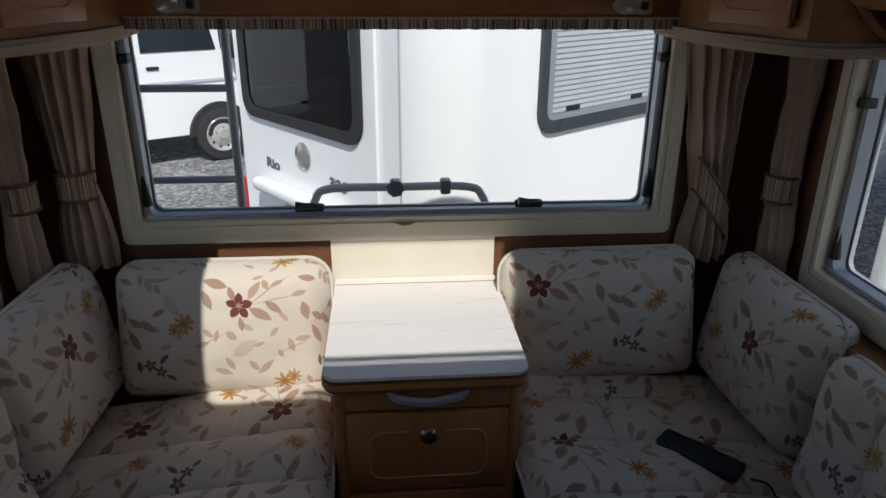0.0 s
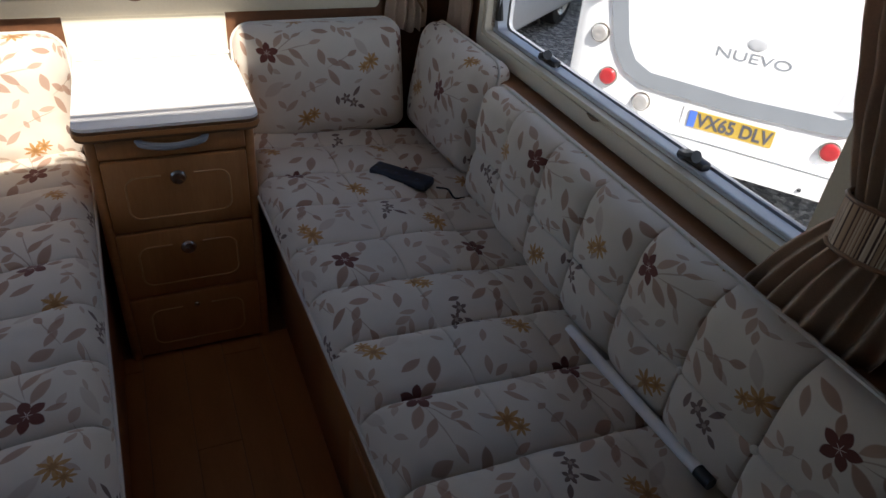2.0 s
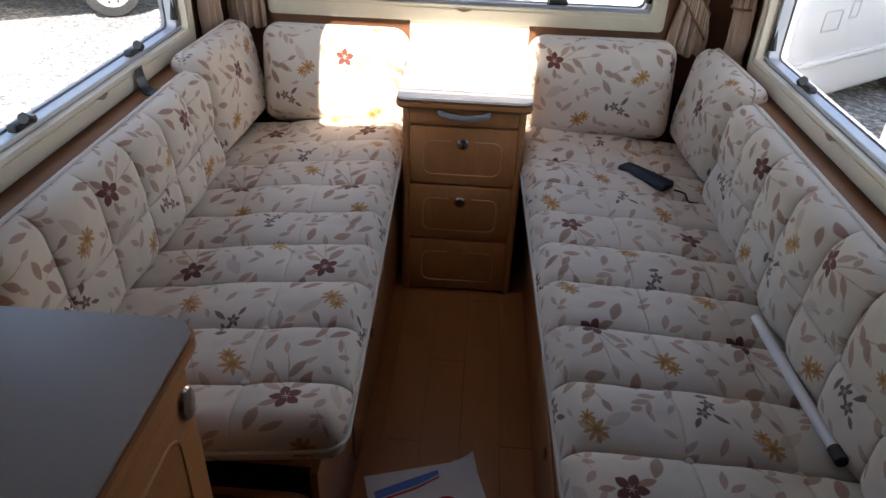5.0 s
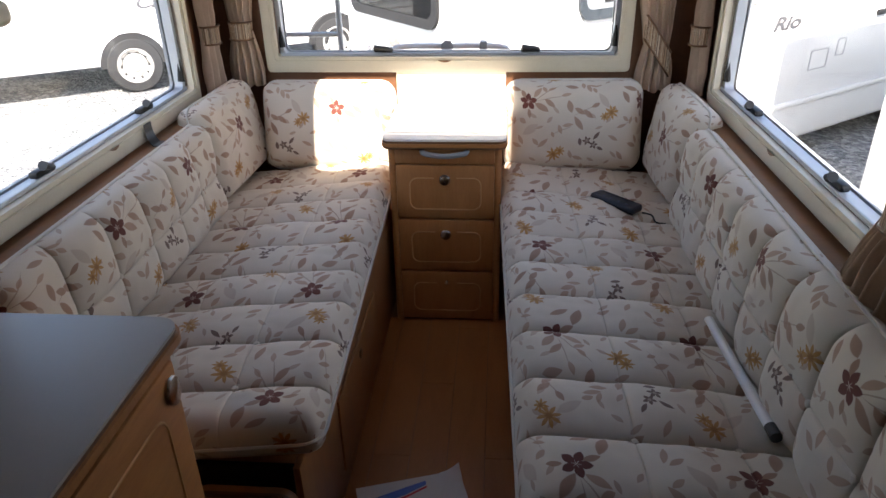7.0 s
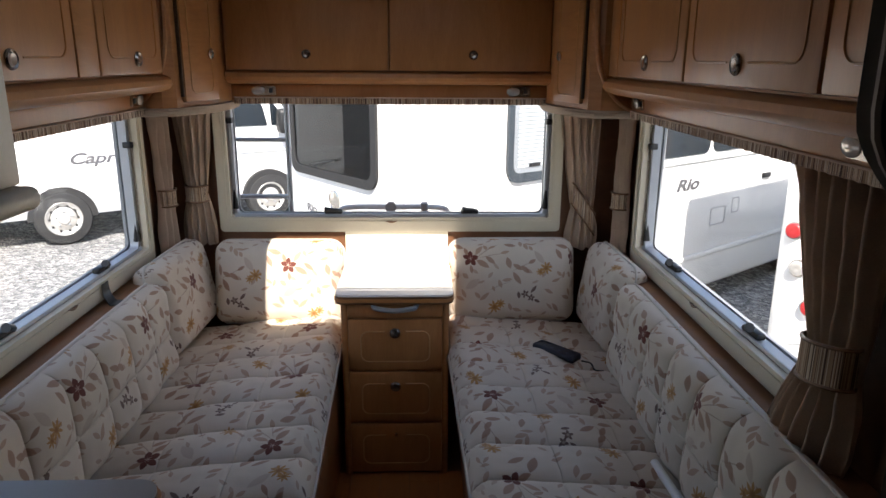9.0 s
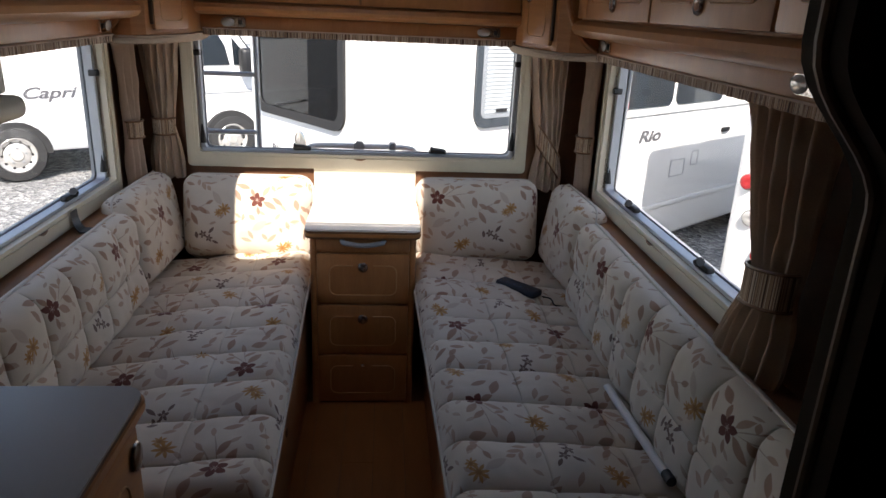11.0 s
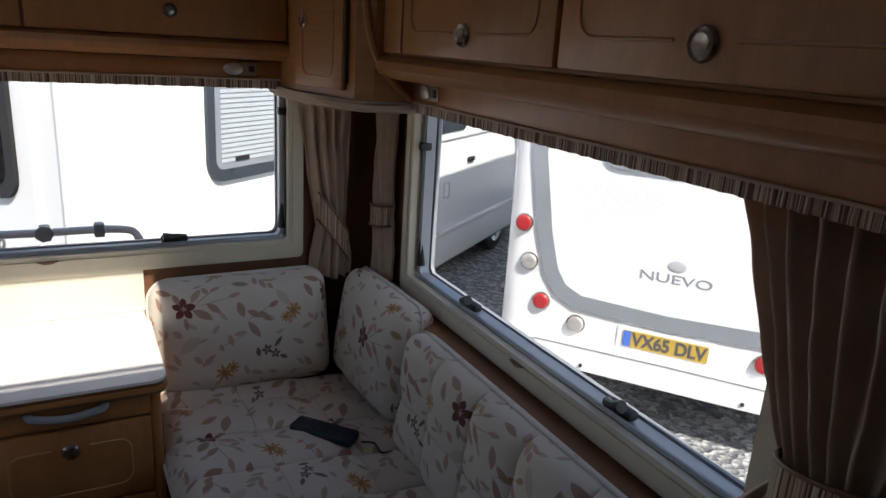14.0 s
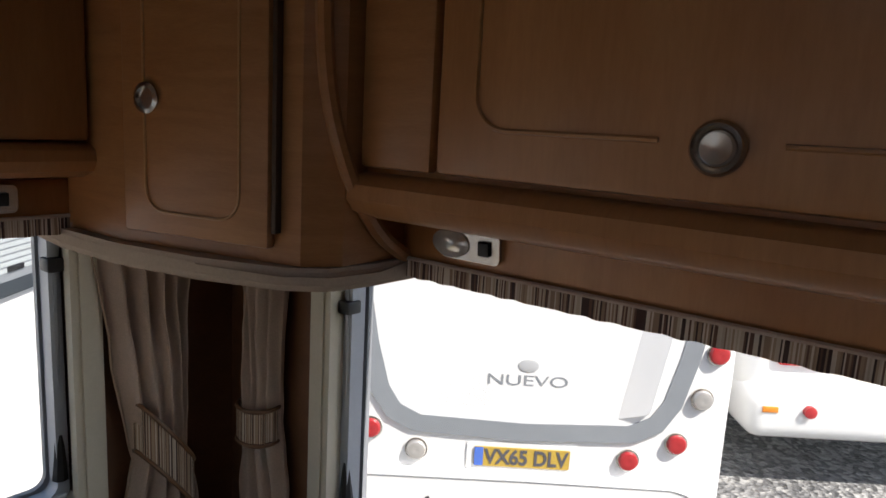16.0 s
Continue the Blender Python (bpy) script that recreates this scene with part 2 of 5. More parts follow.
def glass(name, tint, amount, rough=0.0):
    """A thin pane: clear with a gloss that grows towards grazing."""
    m = bpy.data.materials.new(name)
    m.use_nodes = True
    n, l = m.node_tree.nodes, m.node_tree.links
    n.clear()
    out, mix = n.new("ShaderNodeOutputMaterial"), n.new("ShaderNodeMixShader")
    tr, gl, fr = n.new("ShaderNodeBsdfTransparent"), n.new("ShaderNodeBsdfGlossy"), n.new("ShaderNodeLayerWeight")
    tr.inputs[0].default_value = (*tint, 1)
    gl.inputs["Roughness"].default_value = rough
    l.new(mathn(n, l, "MULTIPLY_ADD", mathn(n, l, "POWER", fr.outputs["Facing"], 4.0), 0.3 * amount, 0.02 * amount), mix.inputs[0])
    l.new(tr.outputs[0], mix.inputs[1]), l.new(gl.outputs[0], mix.inputs[2]), l.new(mix.outputs[0], out.inputs[0])
    return m


FABRIC = floral("floral_fabric")
OAK = wood("cherry_veneer", (0.455, 0.212, 0.080), (0.345, 0.142, 0.048), axis=(1.2, 1.2, 9))
OAK_X = wood("cherry_veneer_lying", (0.455, 0.212, 0.080), (0.345, 0.142, 0.048), axis=(9, 1.5, 1.5), scale=1.6)
OAK_Y = wood("cherry_veneer_along", (0.455, 0.212, 0.080), (0.345, 0.142, 0.048), axis=(1.5, 9, 1.5), scale=1.6)
BROWN = wood("brown_wall_board", (0.19, 0.082, 0.036), (0.13, 0.054, 0.024), rough=0.55, axis=(2, 2, 3))
PLANK = wood("laminate_plank", (0.42, 0.175, 0.058), (0.33, 0.125, 0.040), rough=0.40, axis=(4, 0.7, 1), scale=4.0)
# paler than the veneer: the highlight along routed lines is painted in
GROOVE = wood("routed_line_highlight", (0.53, 0.30, 0.14), (0.44, 0.23, 0.09), rough=0.35)
# the along-grain veneer again, darkened for the shade under the windows
LEDGE = wood("shaded_brown_ledge", (0.30, 0.145, 0.062), (0.22, 0.10, 0.042), rough=0.5, axis=(1.5, 9, 1.5), scale=1.6)
BEAD = wood("dark_edge_bead", (0.075, 0.040, 0.020), (0.050, 0.026, 0.013), rough=0.55)
ROUTED = wood("routed_veneer_line", (0.44, 0.21, 0.08), (0.36, 0.16, 0.055), rough=0.35)
EDGE = wood("dark_wood_edge", (0.20, 0.10, 0.045), (0.13, 0.06, 0.025), rough=0.4)
# near-black and almost glossless: the darkness near the aisle is put into the colour
DARKW = wood("shade_darkened_board", (0.022, 0.014, 0.009), (0.014, 0.009, 0.006), rough=0.8)
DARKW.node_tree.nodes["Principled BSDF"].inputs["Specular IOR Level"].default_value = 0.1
CREAM = plain("cream_plastic", (0.62, 0.56, 0.44), 0.45, var=0.06)
PANELC = plain("cream_wall_panel", (0.72, 0.67, 0.54), 0.6, var=0.05)
TOPW = wood("pale_laminate", (0.82, 0.80, 0.78), (0.76, 0.73, 0.70), rough=0.3, axis=(1.0, 14, 1), scale=3.0)
TOPG = plain("grey_laminate", (0.36, 0.36, 0.365), 0.30, var=0.012, scale=8, bump=0.0)
ALU = plain("grey_aluminium", (0.40, 0.43, 0.47), 0.35, 0.25, var=0.06)
BRONZE = plain("dark_bronze_knob", (0.42, 0.37, 0.32), 0.24, 0.9, var=0.1)
CHROME = plain("brushed_steel", (0.62, 0.58, 0.53), 0.25, 0.95, var=0.08)
BLACK = plain("black_plastic", (0.012, 0.012, 0.013), 0.45, var=0.2)
RUBBER = plain("black_rubber", (0.02, 0.02, 0.021), 0.8, var=0.3)
NAVY = plain("dark_blue_plastic", (0.009, 0.014, 0.030), 0.4, var=0.2)
PADDED = plain("beige_suede", (0.45, 0.355, 0.265), 0.9, var=0.12, scale=40, bump=0.2)
CURTAIN = plain("beige_curtain", (0.60, 0.46, 0.36), 0.9, var=0.18, scale=50, bump=0.2)
def let_through(m, share):
    """Lets part of the light shine through a cloth."""
    n, l = m.node_tree.nodes, m.node_tree.links
    p, out = n["Principled BSDF"], n["Material Output"]
    tl, mx = n.new("ShaderNodeBsdfTranslucent"), n.new("ShaderNodeMixShader")
    l.new(p.inputs["Base Color"].links[0].from_socket, tl.inputs[0])
    mx.inputs[0].default_value = share
    l.new(p.outputs[0], mx.inputs[1]), l.new(tl.outputs[0], mx.inputs[2]), l.new(mx.outputs[0], out.inputs[0])


let_through(CURTAIN, 0.28)
STRIPE = striped("striped_fabric", ((0.30, 0.20, 0.13), (0.50, 0.40, 0.30), (0.06, 0.03, 0.022), (0.38, 0.26, 0.17), (0.60, 0.50, 0.39), (0.14, 0.07, 0.045)), 110.0)
COVERED = plain("cream_cloth", (0.60, 0.53, 0.44), 0.9, var=0.15, scale=60, bump=0.2)
PIPING = plain("pale_piping", (0.60, 0.555, 0.49), 0.7, var=0.06)
WHITEP = plain("white_enamel", (0.78, 0.78, 0.77), 0.3, var=0.04)
BODY = plain("white_vehicle_paint", (0.80, 0.80, 0.79), 0.18, var=0.03, scale=4, bump=0.0)
TRIMG = plain("grey_body_trim", (0.25, 0.27, 0.29), 0.4, var=0.06)
FRAMED = plain("dark_window_frame", (0.035, 0.045, 0.055), 0.3, var=0.08)
RACKG = plain("pale_grey_paint", (0.62, 0.64, 0.66), 0.35, var=0.06)
SKIRT = plain("silver_grey_skirt", (0.45, 0.46, 0.47), 0.4, var=0.06)
DARKGLASS = plain("tinted_vehicle_glass", (0.014, 0.019, 0.024), 0.05, var=0.2, scale=3, bump=0.0)
TYRE = plain("tyre_rubber", (0.025, 0.025, 0.026), 0.85, var=0.25)
REDL = plain("red_lens", (0.42, 0.032, 0.035), 0.15, var=0.1)
CLEARL = plain("clear_lens", (0.55, 0.53, 0.50), 0.12, 0.4, var=0.15)
AMBER = plain("amber_lens", (0.75, 0.25, 0.03), 0.2, var=0.1)
PLATEY = plain("yellow_plate", (0.52, 0.35, 0.065), 0.4, var=0.05)
KEYPAD = plain("slate_blue_keys", (0.03, 0.05, 0.12), 0.5, var=0.1)
BLUE = plain("blue_print", (0.08, 0.18, 0.60), 0.4, var=0.1)
REDP = plain("red_print", (0.6, 0.03, 0.05), 0.5, var=0.1)
PAPER = plain("white_paper", (0.75, 0.75, 0.73), 0.7, var=0.05)
INK = plain("dark_grey_lettering", (0.10, 0.10, 0.11), 0.4, var=0.1)
LOCKER = plain("beige_ceiling_lining", (0.40, 0.36, 0.30), 0.7, var=0.06)
GRAVEL = gravel("grey_gravel")
ACRYLIC = glass("clear_acrylic_pane", (0.96, 0.975, 0.97), 0.8)
TINTED = glass("tinted_tailgate_glass", (0.30, 0.34, 0.38), 1.5)
SMOKED = glass("smoked_acrylic_pane", (0.92, 0.92, 0.90), 0.8)
BLIND = plain("pale_blind_slat", (0.46, 0.50, 0.51), 0.6, var=0.06)


# ---- building helpers ----
WORLD = {}


def thing(name, base, label, category, group="", rz=0, kind=""):
    ob = new(name)
    ob.empty_display_size = 0.05
    ob.matrix_basis = pose(*base, 0, 0, rz)
    WORLD[ob] = ob.matrix_basis.copy()
    return tagged(ob, label, category, group, kind)


def part(name, bm, mat, parent=None, label="", local=False, smooth=True, kind=""):
    """Links a bmesh as one mesh object under a thing or part. local: its vertices are in the thing's own axes."""
    me = bpy.data.meshes.new(name)
    bmesh.ops.recalc_face_normals(bm, faces=bm.faces[:])
    bm.to_mesh(me)
    bm.free()
    me.materials.append(mat)
    if smooth:
        me.shade_smooth()
        me.set_sharp_from_angle(angle=radians(35))
    ob = new(name, me)
    if parent is not None:
        ob.parent = parent
        w = WORLD[parent]
        if local:
            WORLD[ob] = w
        else:
            ob.matrix_parent_inverse = w.inverted()
            WORLD[ob] = Matrix.Identity(4)
    else:
        WORLD[ob] = Matrix.Identity(4)
    if label:
        ob["label"] = label
    if kind:
        ob["kind"] = kind
    return ob


def single(name, bm, mat, label, category, group="", kind=""):
    return tagged(part(name, bm, mat), label, category, group, kind)


def box(x0, x1, y0, y1, z0, z1, bev=0.0, seg=2, bm=None):
    bm = bm or bmesh.new()
    r = bmesh.ops.create_cube(bm, size=1.0)
    m = Matrix.Translation(((x0 + x1) / 2, (y0 + y1) / 2, (z0 + z1) / 2)) @ Matrix.Diagonal((abs(x1 - x0), abs(y1 - y0), abs(z1 - z0), 1))
    bmesh.ops.transform(bm, matrix=m, verts=r["verts"])
    if bev:
        edges = list({e for v in r["verts"] for e in v.link_edges})
        bmesh.ops.bevel(bm, geom=edges, offset=bev, segments=seg, profile=0.5, affect="EDGES")
    return bm


def prism(poly, lo, hi, axis="z", bm=None):
    """A polygon pushed out along an axis: poly in (x, y) for z, (y, z) for x, (x, z) for y."""
    bm = bm or bmesh.new()

    def at(p, h):
        return {"z": (p[0], p[1], h), "x": (h, p[0], p[1]), "y": (p[0], h, p[1])}[axis]
    a = [bm.verts.new(at(p, lo)) for p in poly]
    b = [bm.verts.new(at(p, hi)) for p in poly]
    bm.faces.new(a), bm.faces.new(b[::-1])
    for i in range(len(poly)):
        j = (i + 1) % len(poly)
        bm.faces.new((a[i], b[i], b[j], a[j]))
    return bm


def rounded(x0, x1, y0, y1, r, seg=5):
    """A rectangle's outline with round corners; r one radius or four, from the low corner round."""
    rs = r if isinstance(r, (tuple, list)) else (r,) * 4
    pts = []
    for (cx, cy, a0), q in zip(((x0, y0, 180), (x1, y0, 270), (x1, y1, 0), (x0, y1, 90)), rs):
        ox, oy = (cx + q if cx == x0 else cx - q), (cy + q if cy == y0 else cy - q)
        for i in range(seg + 1):
            a = radians(a0 + 90 * i / seg)
            pts.append((ox + q * math.cos(a), oy + q * math.sin(a)))
    return pts


def ring(outer, inner, lo, hi, axis="z", bm=None):
    """A frame between two outlines with the same number of points."""
    bm = bm or bmesh.new()

    def at(p, h):
        return {"z": (p[0], p[1], h), "x": (h, p[0], p[1]), "y": (p[0], h, p[1])}[axis]
    loops = [[bm.verts.new(at(p, h)) for p in o] for o, h in ((outer, lo), (outer, hi), (inner, hi), (inner, lo))]
    n = len(outer)
    for k in range(4):
        a, b = loops[k], loops[(k + 1) % 4]
        for i in range(n):
            j = (i + 1) % n
            bm.faces.new((a[i], a[j], b[j], b[i]))
    return bm


def tube(points, r, seg=8, closed=False, bm=None):
    """A round bar along points; r one radius or one for each point."""
    bm = bm or bmesh.new()
    pts = [Vector(p) for p in points]
    rs = r if isinstance(r, (list, tuple)) else [r] * len(pts)
    loops = []
    n = len(pts)
    side = None
    for i, p in enumerate(pts):
        a = pts[i - 1] if (i or closed) else p
        b = pts[(i + 1) % n] if (i < n - 1 or closed) else p
        d = (b - a).normalized()
        if side is None:
            side = d.orthogonal().normalized()
        side = (side - d * side.dot(d)).normalized()
        up = d.cross(side)
        loops.append([bm.verts.new(p + rs[i] * (math.cos(2 * math.pi * k / seg) * side + math.sin(2 * math.pi * k / seg) * up)) for k in range(seg)])
    for i in range(n if closed else n - 1):
        a, b = loops[i], loops[(i + 1) % n]
        for k in range(seg):
            j = (k + 1) % seg
            bm.faces.new((a[k], a[j], b[j], b[k]))
    if not closed:
        bm.faces.new(loops[0][::-1]), bm.faces.new(loops[-1])
    return bm


def lathe(profile, m, seg=20, bm=None):
    """A turned shape: profile of (radius, height) about the z axis of m."""
    bm = bm or bmesh.new()
    loops = [[bm.verts.new(m @ Vector((r * math.cos(2 * math.pi * k / seg), r * math.sin(2 * math.pi * k / seg), h))) for k in range(seg)] for r, h in profile]
    for a, b in zip(loops, loops[1:]):
        for k in range(seg):
            j = (k + 1) % seg
            bm.faces.new((a[k], a[j], b[j], b[k]))
    bm.faces.new(loops[0][::-1]), bm.faces.new(loops[-1])
    return bm


def facing(p, d):
    """A pose at p whose z axis looks along d."""
    return Matrix.Translation(p) @ Vector(d).to_track_quat("Z", "Y").to_matrix().to_4x4()


def arc(points, n=6):
    """Points with their inner corners rounded (Catmull-Rom)."""
    p = [Vector(q) for q in points]
    p = [2 * p[0] - p[1]] + p + [2 * p[-1] - p[-2]]
    out = []
    for i in range(1, len(p) - 2):
        for k in range(n):
            t = k / n
            out.append(0.5 * (2 * p[i] + (p[i + 1] - p[i - 1]) * t + (2 * p[i - 1] - 5 * p[i] + 4 * p[i + 1] - p[i + 2]) * t * t + (3 * p[i] - p[i - 1] - 3 * p[i + 1] + p[i + 2]) * t ** 3))
    out.append(p[-2])
    return out


def writing(name, text, size, mat, parent, m, extrude=0.001, shear=0.0, align="CENTER", bold=0.0):
    """Letters of the built-in font as a mesh in the parent's own axes."""
    cu = bpy.data.curves.new(name, "FONT")
    cu.body, cu.size, cu.extrude, cu.shear = text, size, extrude, shear
    cu.offset = bold
    cu.align_x, cu.align_y = align, "CENTER"
    tmp = bpy.data.objects.new(name, cu)
    scene.collection.objects.link(tmp)
    bpy.context.view_layer.update()
    me = bpy.data.meshes.new_from_object(tmp.evaluated_get(bpy.context.evaluated_depsgraph_get()))
    bpy.data.objects.remove(tmp)
    me.transform(m)
    me.materials.clear()
    me.materials.append(mat)
    ob = new(name, me)
    ob.parent = parent
    WORLD[ob] = WORLD[parent]
    return ob


def arch(x, lines, w):
    """0 in a stitched line, rising steeply to 1 between two of them."""
    if not lines:
        return 1.0
    cuts = [-w / 2, *lines, w / 2]
    for a, c in zip(cuts, cuts[1:]):
        if a <= x <= c + 1e-6:
            k = (x - a) / (c - a)
            if c == cuts[-1]:
                k *= 0.5
            elif a == cuts[0]:
                k = 0.5 + 0.5 * k
            return max(0.0, 4 * k * (1 - k)) ** 0.36
    return 1.0


def cushion_bm(w, h, t, nu, nv, puff, lines_u=(), lines_v=(), r=0.09, crown=0.25, seed=1, sag=0.0, wu=0.4, wv=1.0, lay=(0, 0, 1, 0)):
    """An upholstered block, w by h by t, face towards +z: rolled edges, stitched-in lines and slack between them.
    Its UV runs in metres along and across the printed roll; lay: where a wine flower sits, and the roll's direction."""
    bm = bmesh.new()
    uvl = bm.loops.layers.uv.new("UVMap")
    rnd = random.Random(seed)
    off = Vector((rnd.uniform(0, 9), rnd.uniform(0, 9), rnd.uniform(0, 9)))
    x0, y0, dx_, dy_ = lay

    def stations(size, count, lines):
        """Even steps across, with closer ones beside each stitched line and at the rolled rim."""
        s = [-size / 2 + size * k / count for k in range(count + 1)]
        for c in lines:
            s = [q for q in s if abs(q - c) > 0.0085 or abs(abs(q) - size / 2) < 1e-6] + [c - 0.006, c - 0.0025, c, c + 0.0025, c + 0.006]
        for k in (0.002, 0.006):
            s += [-size / 2 + k, size / 2 - k]
        return sorted(s)
    xs, ys = stations(w, nu, lines_u), stations(h, nv, lines_v)
    nu, nv = len(xs) - 1, len(ys) - 1

    def place(i, j, top):
        x, y = xs[i], ys[j]
        u, v = 2 * x / w, 2 * y / h
        dx, dy = w / 2 - abs(x), h / 2 - abs(y)
        k = min(1.0, dx / r) if r else 1
        q = min(1.0, dy / r) if r else 1
        roll = math.sqrt(max(0.0, 1 - (1 - k) ** 2)) * math.sqrt(max(0.0, 1 - (1 - q) ** 2))
        # the print runs on over the rolled edge
        pu = x + math.copysign(t * 0.5 * (1 - math.sqrt(max(0.0, 1 - (1 - k) ** 2))), x)
        pv = y + math.copysign(t * 0.5 * (1 - math.sqrt(max(0.0, 1 - (1 - q) ** 2))), y)
        cx, cy = max(0, abs(x) - (w / 2 - r)), max(0, abs(y) - (h / 2 - r))
        d = math.hypot(cx, cy)
        if d > r:
            x -= math.copysign(cx * (1 - r / d), x)
            y -= math.copysign(cy * (1 - r / d), y)
        z = t * 0.5 * roll
        if top:
            z += crown * t * (1 - u * u) * (1 - v * v) * roll
            if puff:
                au, av = arch(x, lines_u, w), arch(y, lines_v, h)
                z += puff * ((1 - wu * (1 - au)) * (1 - wv * (1 - av)) - 0.75) * roll
            z += 0.006 * roll * noise.noise(Vector((x * 9, y * 9, 0)) + off) + 0.003 * roll * noise.noise(Vector((x * 26, y * 26, 3)) + off)
            z -= sag * roll * (1 - u * u)
        else:
            z = -z * 0.9
        return Vector((x, y, z)), (dx_ * (pu - x0) + dy_ * (pv - y0), -dx_ * (pv - y0) + dy_ * (pu - x0))
    grid = {}
    for top in (True, False):
        for i in range(nu + 1):
            for j in range(nv + 1):
                rim = i in (0, nu) or j in (0, nv)
                if rim and not top:
                    grid[top, i, j] = grid[True, i, j]
                    continue
                co, uv = place(i, j, top)
                vtx = bm.verts.new(co)
                grid[top, i, j] = (vtx, uv)
    for top in (True, False):
        for i in range(nu):
            for j in range(nv):
                q = [grid[top, i, j], grid[top, i + 1, j], grid[top, i + 1, j + 1], grid[top, i, j + 1]]
                if not top:
                    q = q[::-1]
                try:
                    f = bm.faces.new([c[0] for c in q])
                except ValueError:
                    continue
                for lp, c in zip(f.loops, q):
                    lp[uvl].uv = c[1]
    return bm


def piping_points(w, h, r, z, n=6):
    return [(x, y, z) for x, y in rounded(-w / 2, w / 2, -h / 2, h / 2, r, n)]


def cushion(name, m, w, h, t, label, group, lines_u=(), lines_v=(), buttons=(), puff=0.0, r=0.07, crown=0.25, seed=1, dens=0.0125, sag=0.0, piping=True, wu=0.4, wv=1.0, lay=(0, 0, 1, 0)):
    """A floral cushion with piping round its rim and covered buttons; m puts its middle, +z its face."""
    c = new(name)
    c.empty_display_size = 0.05
    c.matrix_basis = m
    WORLD[c] = m.copy()
    tagged(c, label, "cushion", group)
    part("cover", cushion_bm(w, h, t, max(8, int(w / dens)), max(8, int(h / dens)), puff, lines_u, lines_v, r, crown, seed, sag, wu, wv, lay), FABRIC, c, local=True)
    if piping:
        part("piping", tube(piping_points(w + 0.004, h + 0.004, r, 0.0), 0.0045, 6, True), PIPING, c, "pale corded edge", local=True)
    for x, y, z in buttons:
        part("button", lathe(((0.001, -0.004), (0.008, -0.003), (0.010, 0.0), (0.007, 0.004), (0.001, 0.005)), Matrix.Translation((x, y, z)), 10), COVERED, c, "fabric-covered button", local=True)
    return c


# ---- the vehicle's shell ----
GROUND = -0.62
CEIL = 1.99
XW, YB, YF = 1.02, 1.98, -2.7        # inner faces of side walls, rear wall, front partition
WT = 0.05
RW = (-0.74, 0.687, 0.983, 1.51)      # rear window opening: x, z
SW = (0.345, 1.66, 0.922, 1.49)     # side window openings: y, z
SKY = (-0.52, 0.29, 0.364, 1.0)      # rooflight: x, y


def wall_with_hole(name, axis, at, thick, a, b, hole, mat, label):
    """A wall across one axis with one rectangular opening. a: span along the wall, b: span of height."""
    bm = bmesh.new()
    h0, h1, h2, h3 = hole
    for p0, p1, q0, q1 in ((a[0], h0, *b), (h1, a[1], *b), (h0, h1, b[0], h2), (h0, h1, h3, b[1])):
        if axis == "x":
            box(at, at + thick, p0, p1, q0, q1, bm=bm)
        else:
            box(p0, p1, at, at + thick, q0, q1, bm=bm)
    return tagged(part(name, bm, mat, smooth=False), label, "wall", "", "structure")


wall_with_hole("wall_rear", "y", YB, WT, (-XW - WT, XW + WT), (-0.05, CEIL), RW, BROWN, "brown board wall below and beside the rear window")
wall_with_hole("wall_right", "x", XW, WT, (YF, YB), (-0.05, CEIL), SW, BROWN, "brown board side wall with a long window")
wall_with_hole("wall_left", "x", -XW - WT, WT, (YF, YB), (-0.05, CEIL), SW, BROWN, "brown board side wall with a long window")
# added wall out of view; brown so that little light bounces back
tagged(part("wall_front", box(-XW - WT, XW + WT, YF - WT, YF, -0.05, CEIL), BROWN), "unseen brown partition added to close the living space and keep it dark", "wall", "", "structure")
floor = tagged(part("floor", box(-XW, XW, YF, YB, -0.05, -0.004), EDGE), "reddish brown laminate plank floor of the aisle", "floor", "", "structure")
bm = bmesh.new()
for x0, x1, y0, y1 in ((-XW, SKY[0], YF, YB), (SKY[1], XW, YF, YB), (SKY[0], SKY[1], YF, SKY[2]), (SKY[0], SKY[1], SKY[3], YB)):
    box(x0, x1, y0, y1, CEIL, CEIL + 0.05, bm=bm)
tagged(part("ceiling", bm, LOCKER, smooth=False), "plain beige ceiling lining with a rooflight", "ceiling", "", "structure")

# rooflight that lets the sun onto the rear seats
rl = thing("rooflight", (-0.12, 0.68, CEIL + 0.05), "clear acrylic rooflight in the ceiling", "rooflight")
part("rooflight_frame", ring(rounded(SKY[0] - 0.03, SKY[1] + 0.03, SKY[2] - 0.03, SKY[3] + 0.03, 0.05), rounded(SKY[0], SKY[1], SKY[2], SKY[3], 0.04), CEIL + 0.05, CEIL + 0.075), WHITEP, rl)
part("latch_bar", tube(((-0.27, 0.425, CEIL + 0.03), (SKY[1], 0.425, CEIL + 0.03)), 0.010), WHITEP, rl)
pane = part("pane", prism(rounded(SKY[0] - 0.02, SKY[1] + 0.02, SKY[2] - 0.02, SKY[3] + 0.02, 0.04), CEIL + 0.08, CEIL + 0.084), SMOKED, rl, "lightly smoked acrylic")


def to_wall(side):
    """Maps (along, height, depth into the room) onto one wall."""
    if side == "rear":
        return Matrix(((1, 0, 0, 0), (0, 0, -1, YB), (0, 1, 0, 0), (0, 0, 0, 1)))
    s = 1 if side == "right" else -1
    return Matrix(((0, 0, -s, s * XW), (1, 0, 0, 0), (0, 1, 0, 0), (0, 0, 0, 1)))


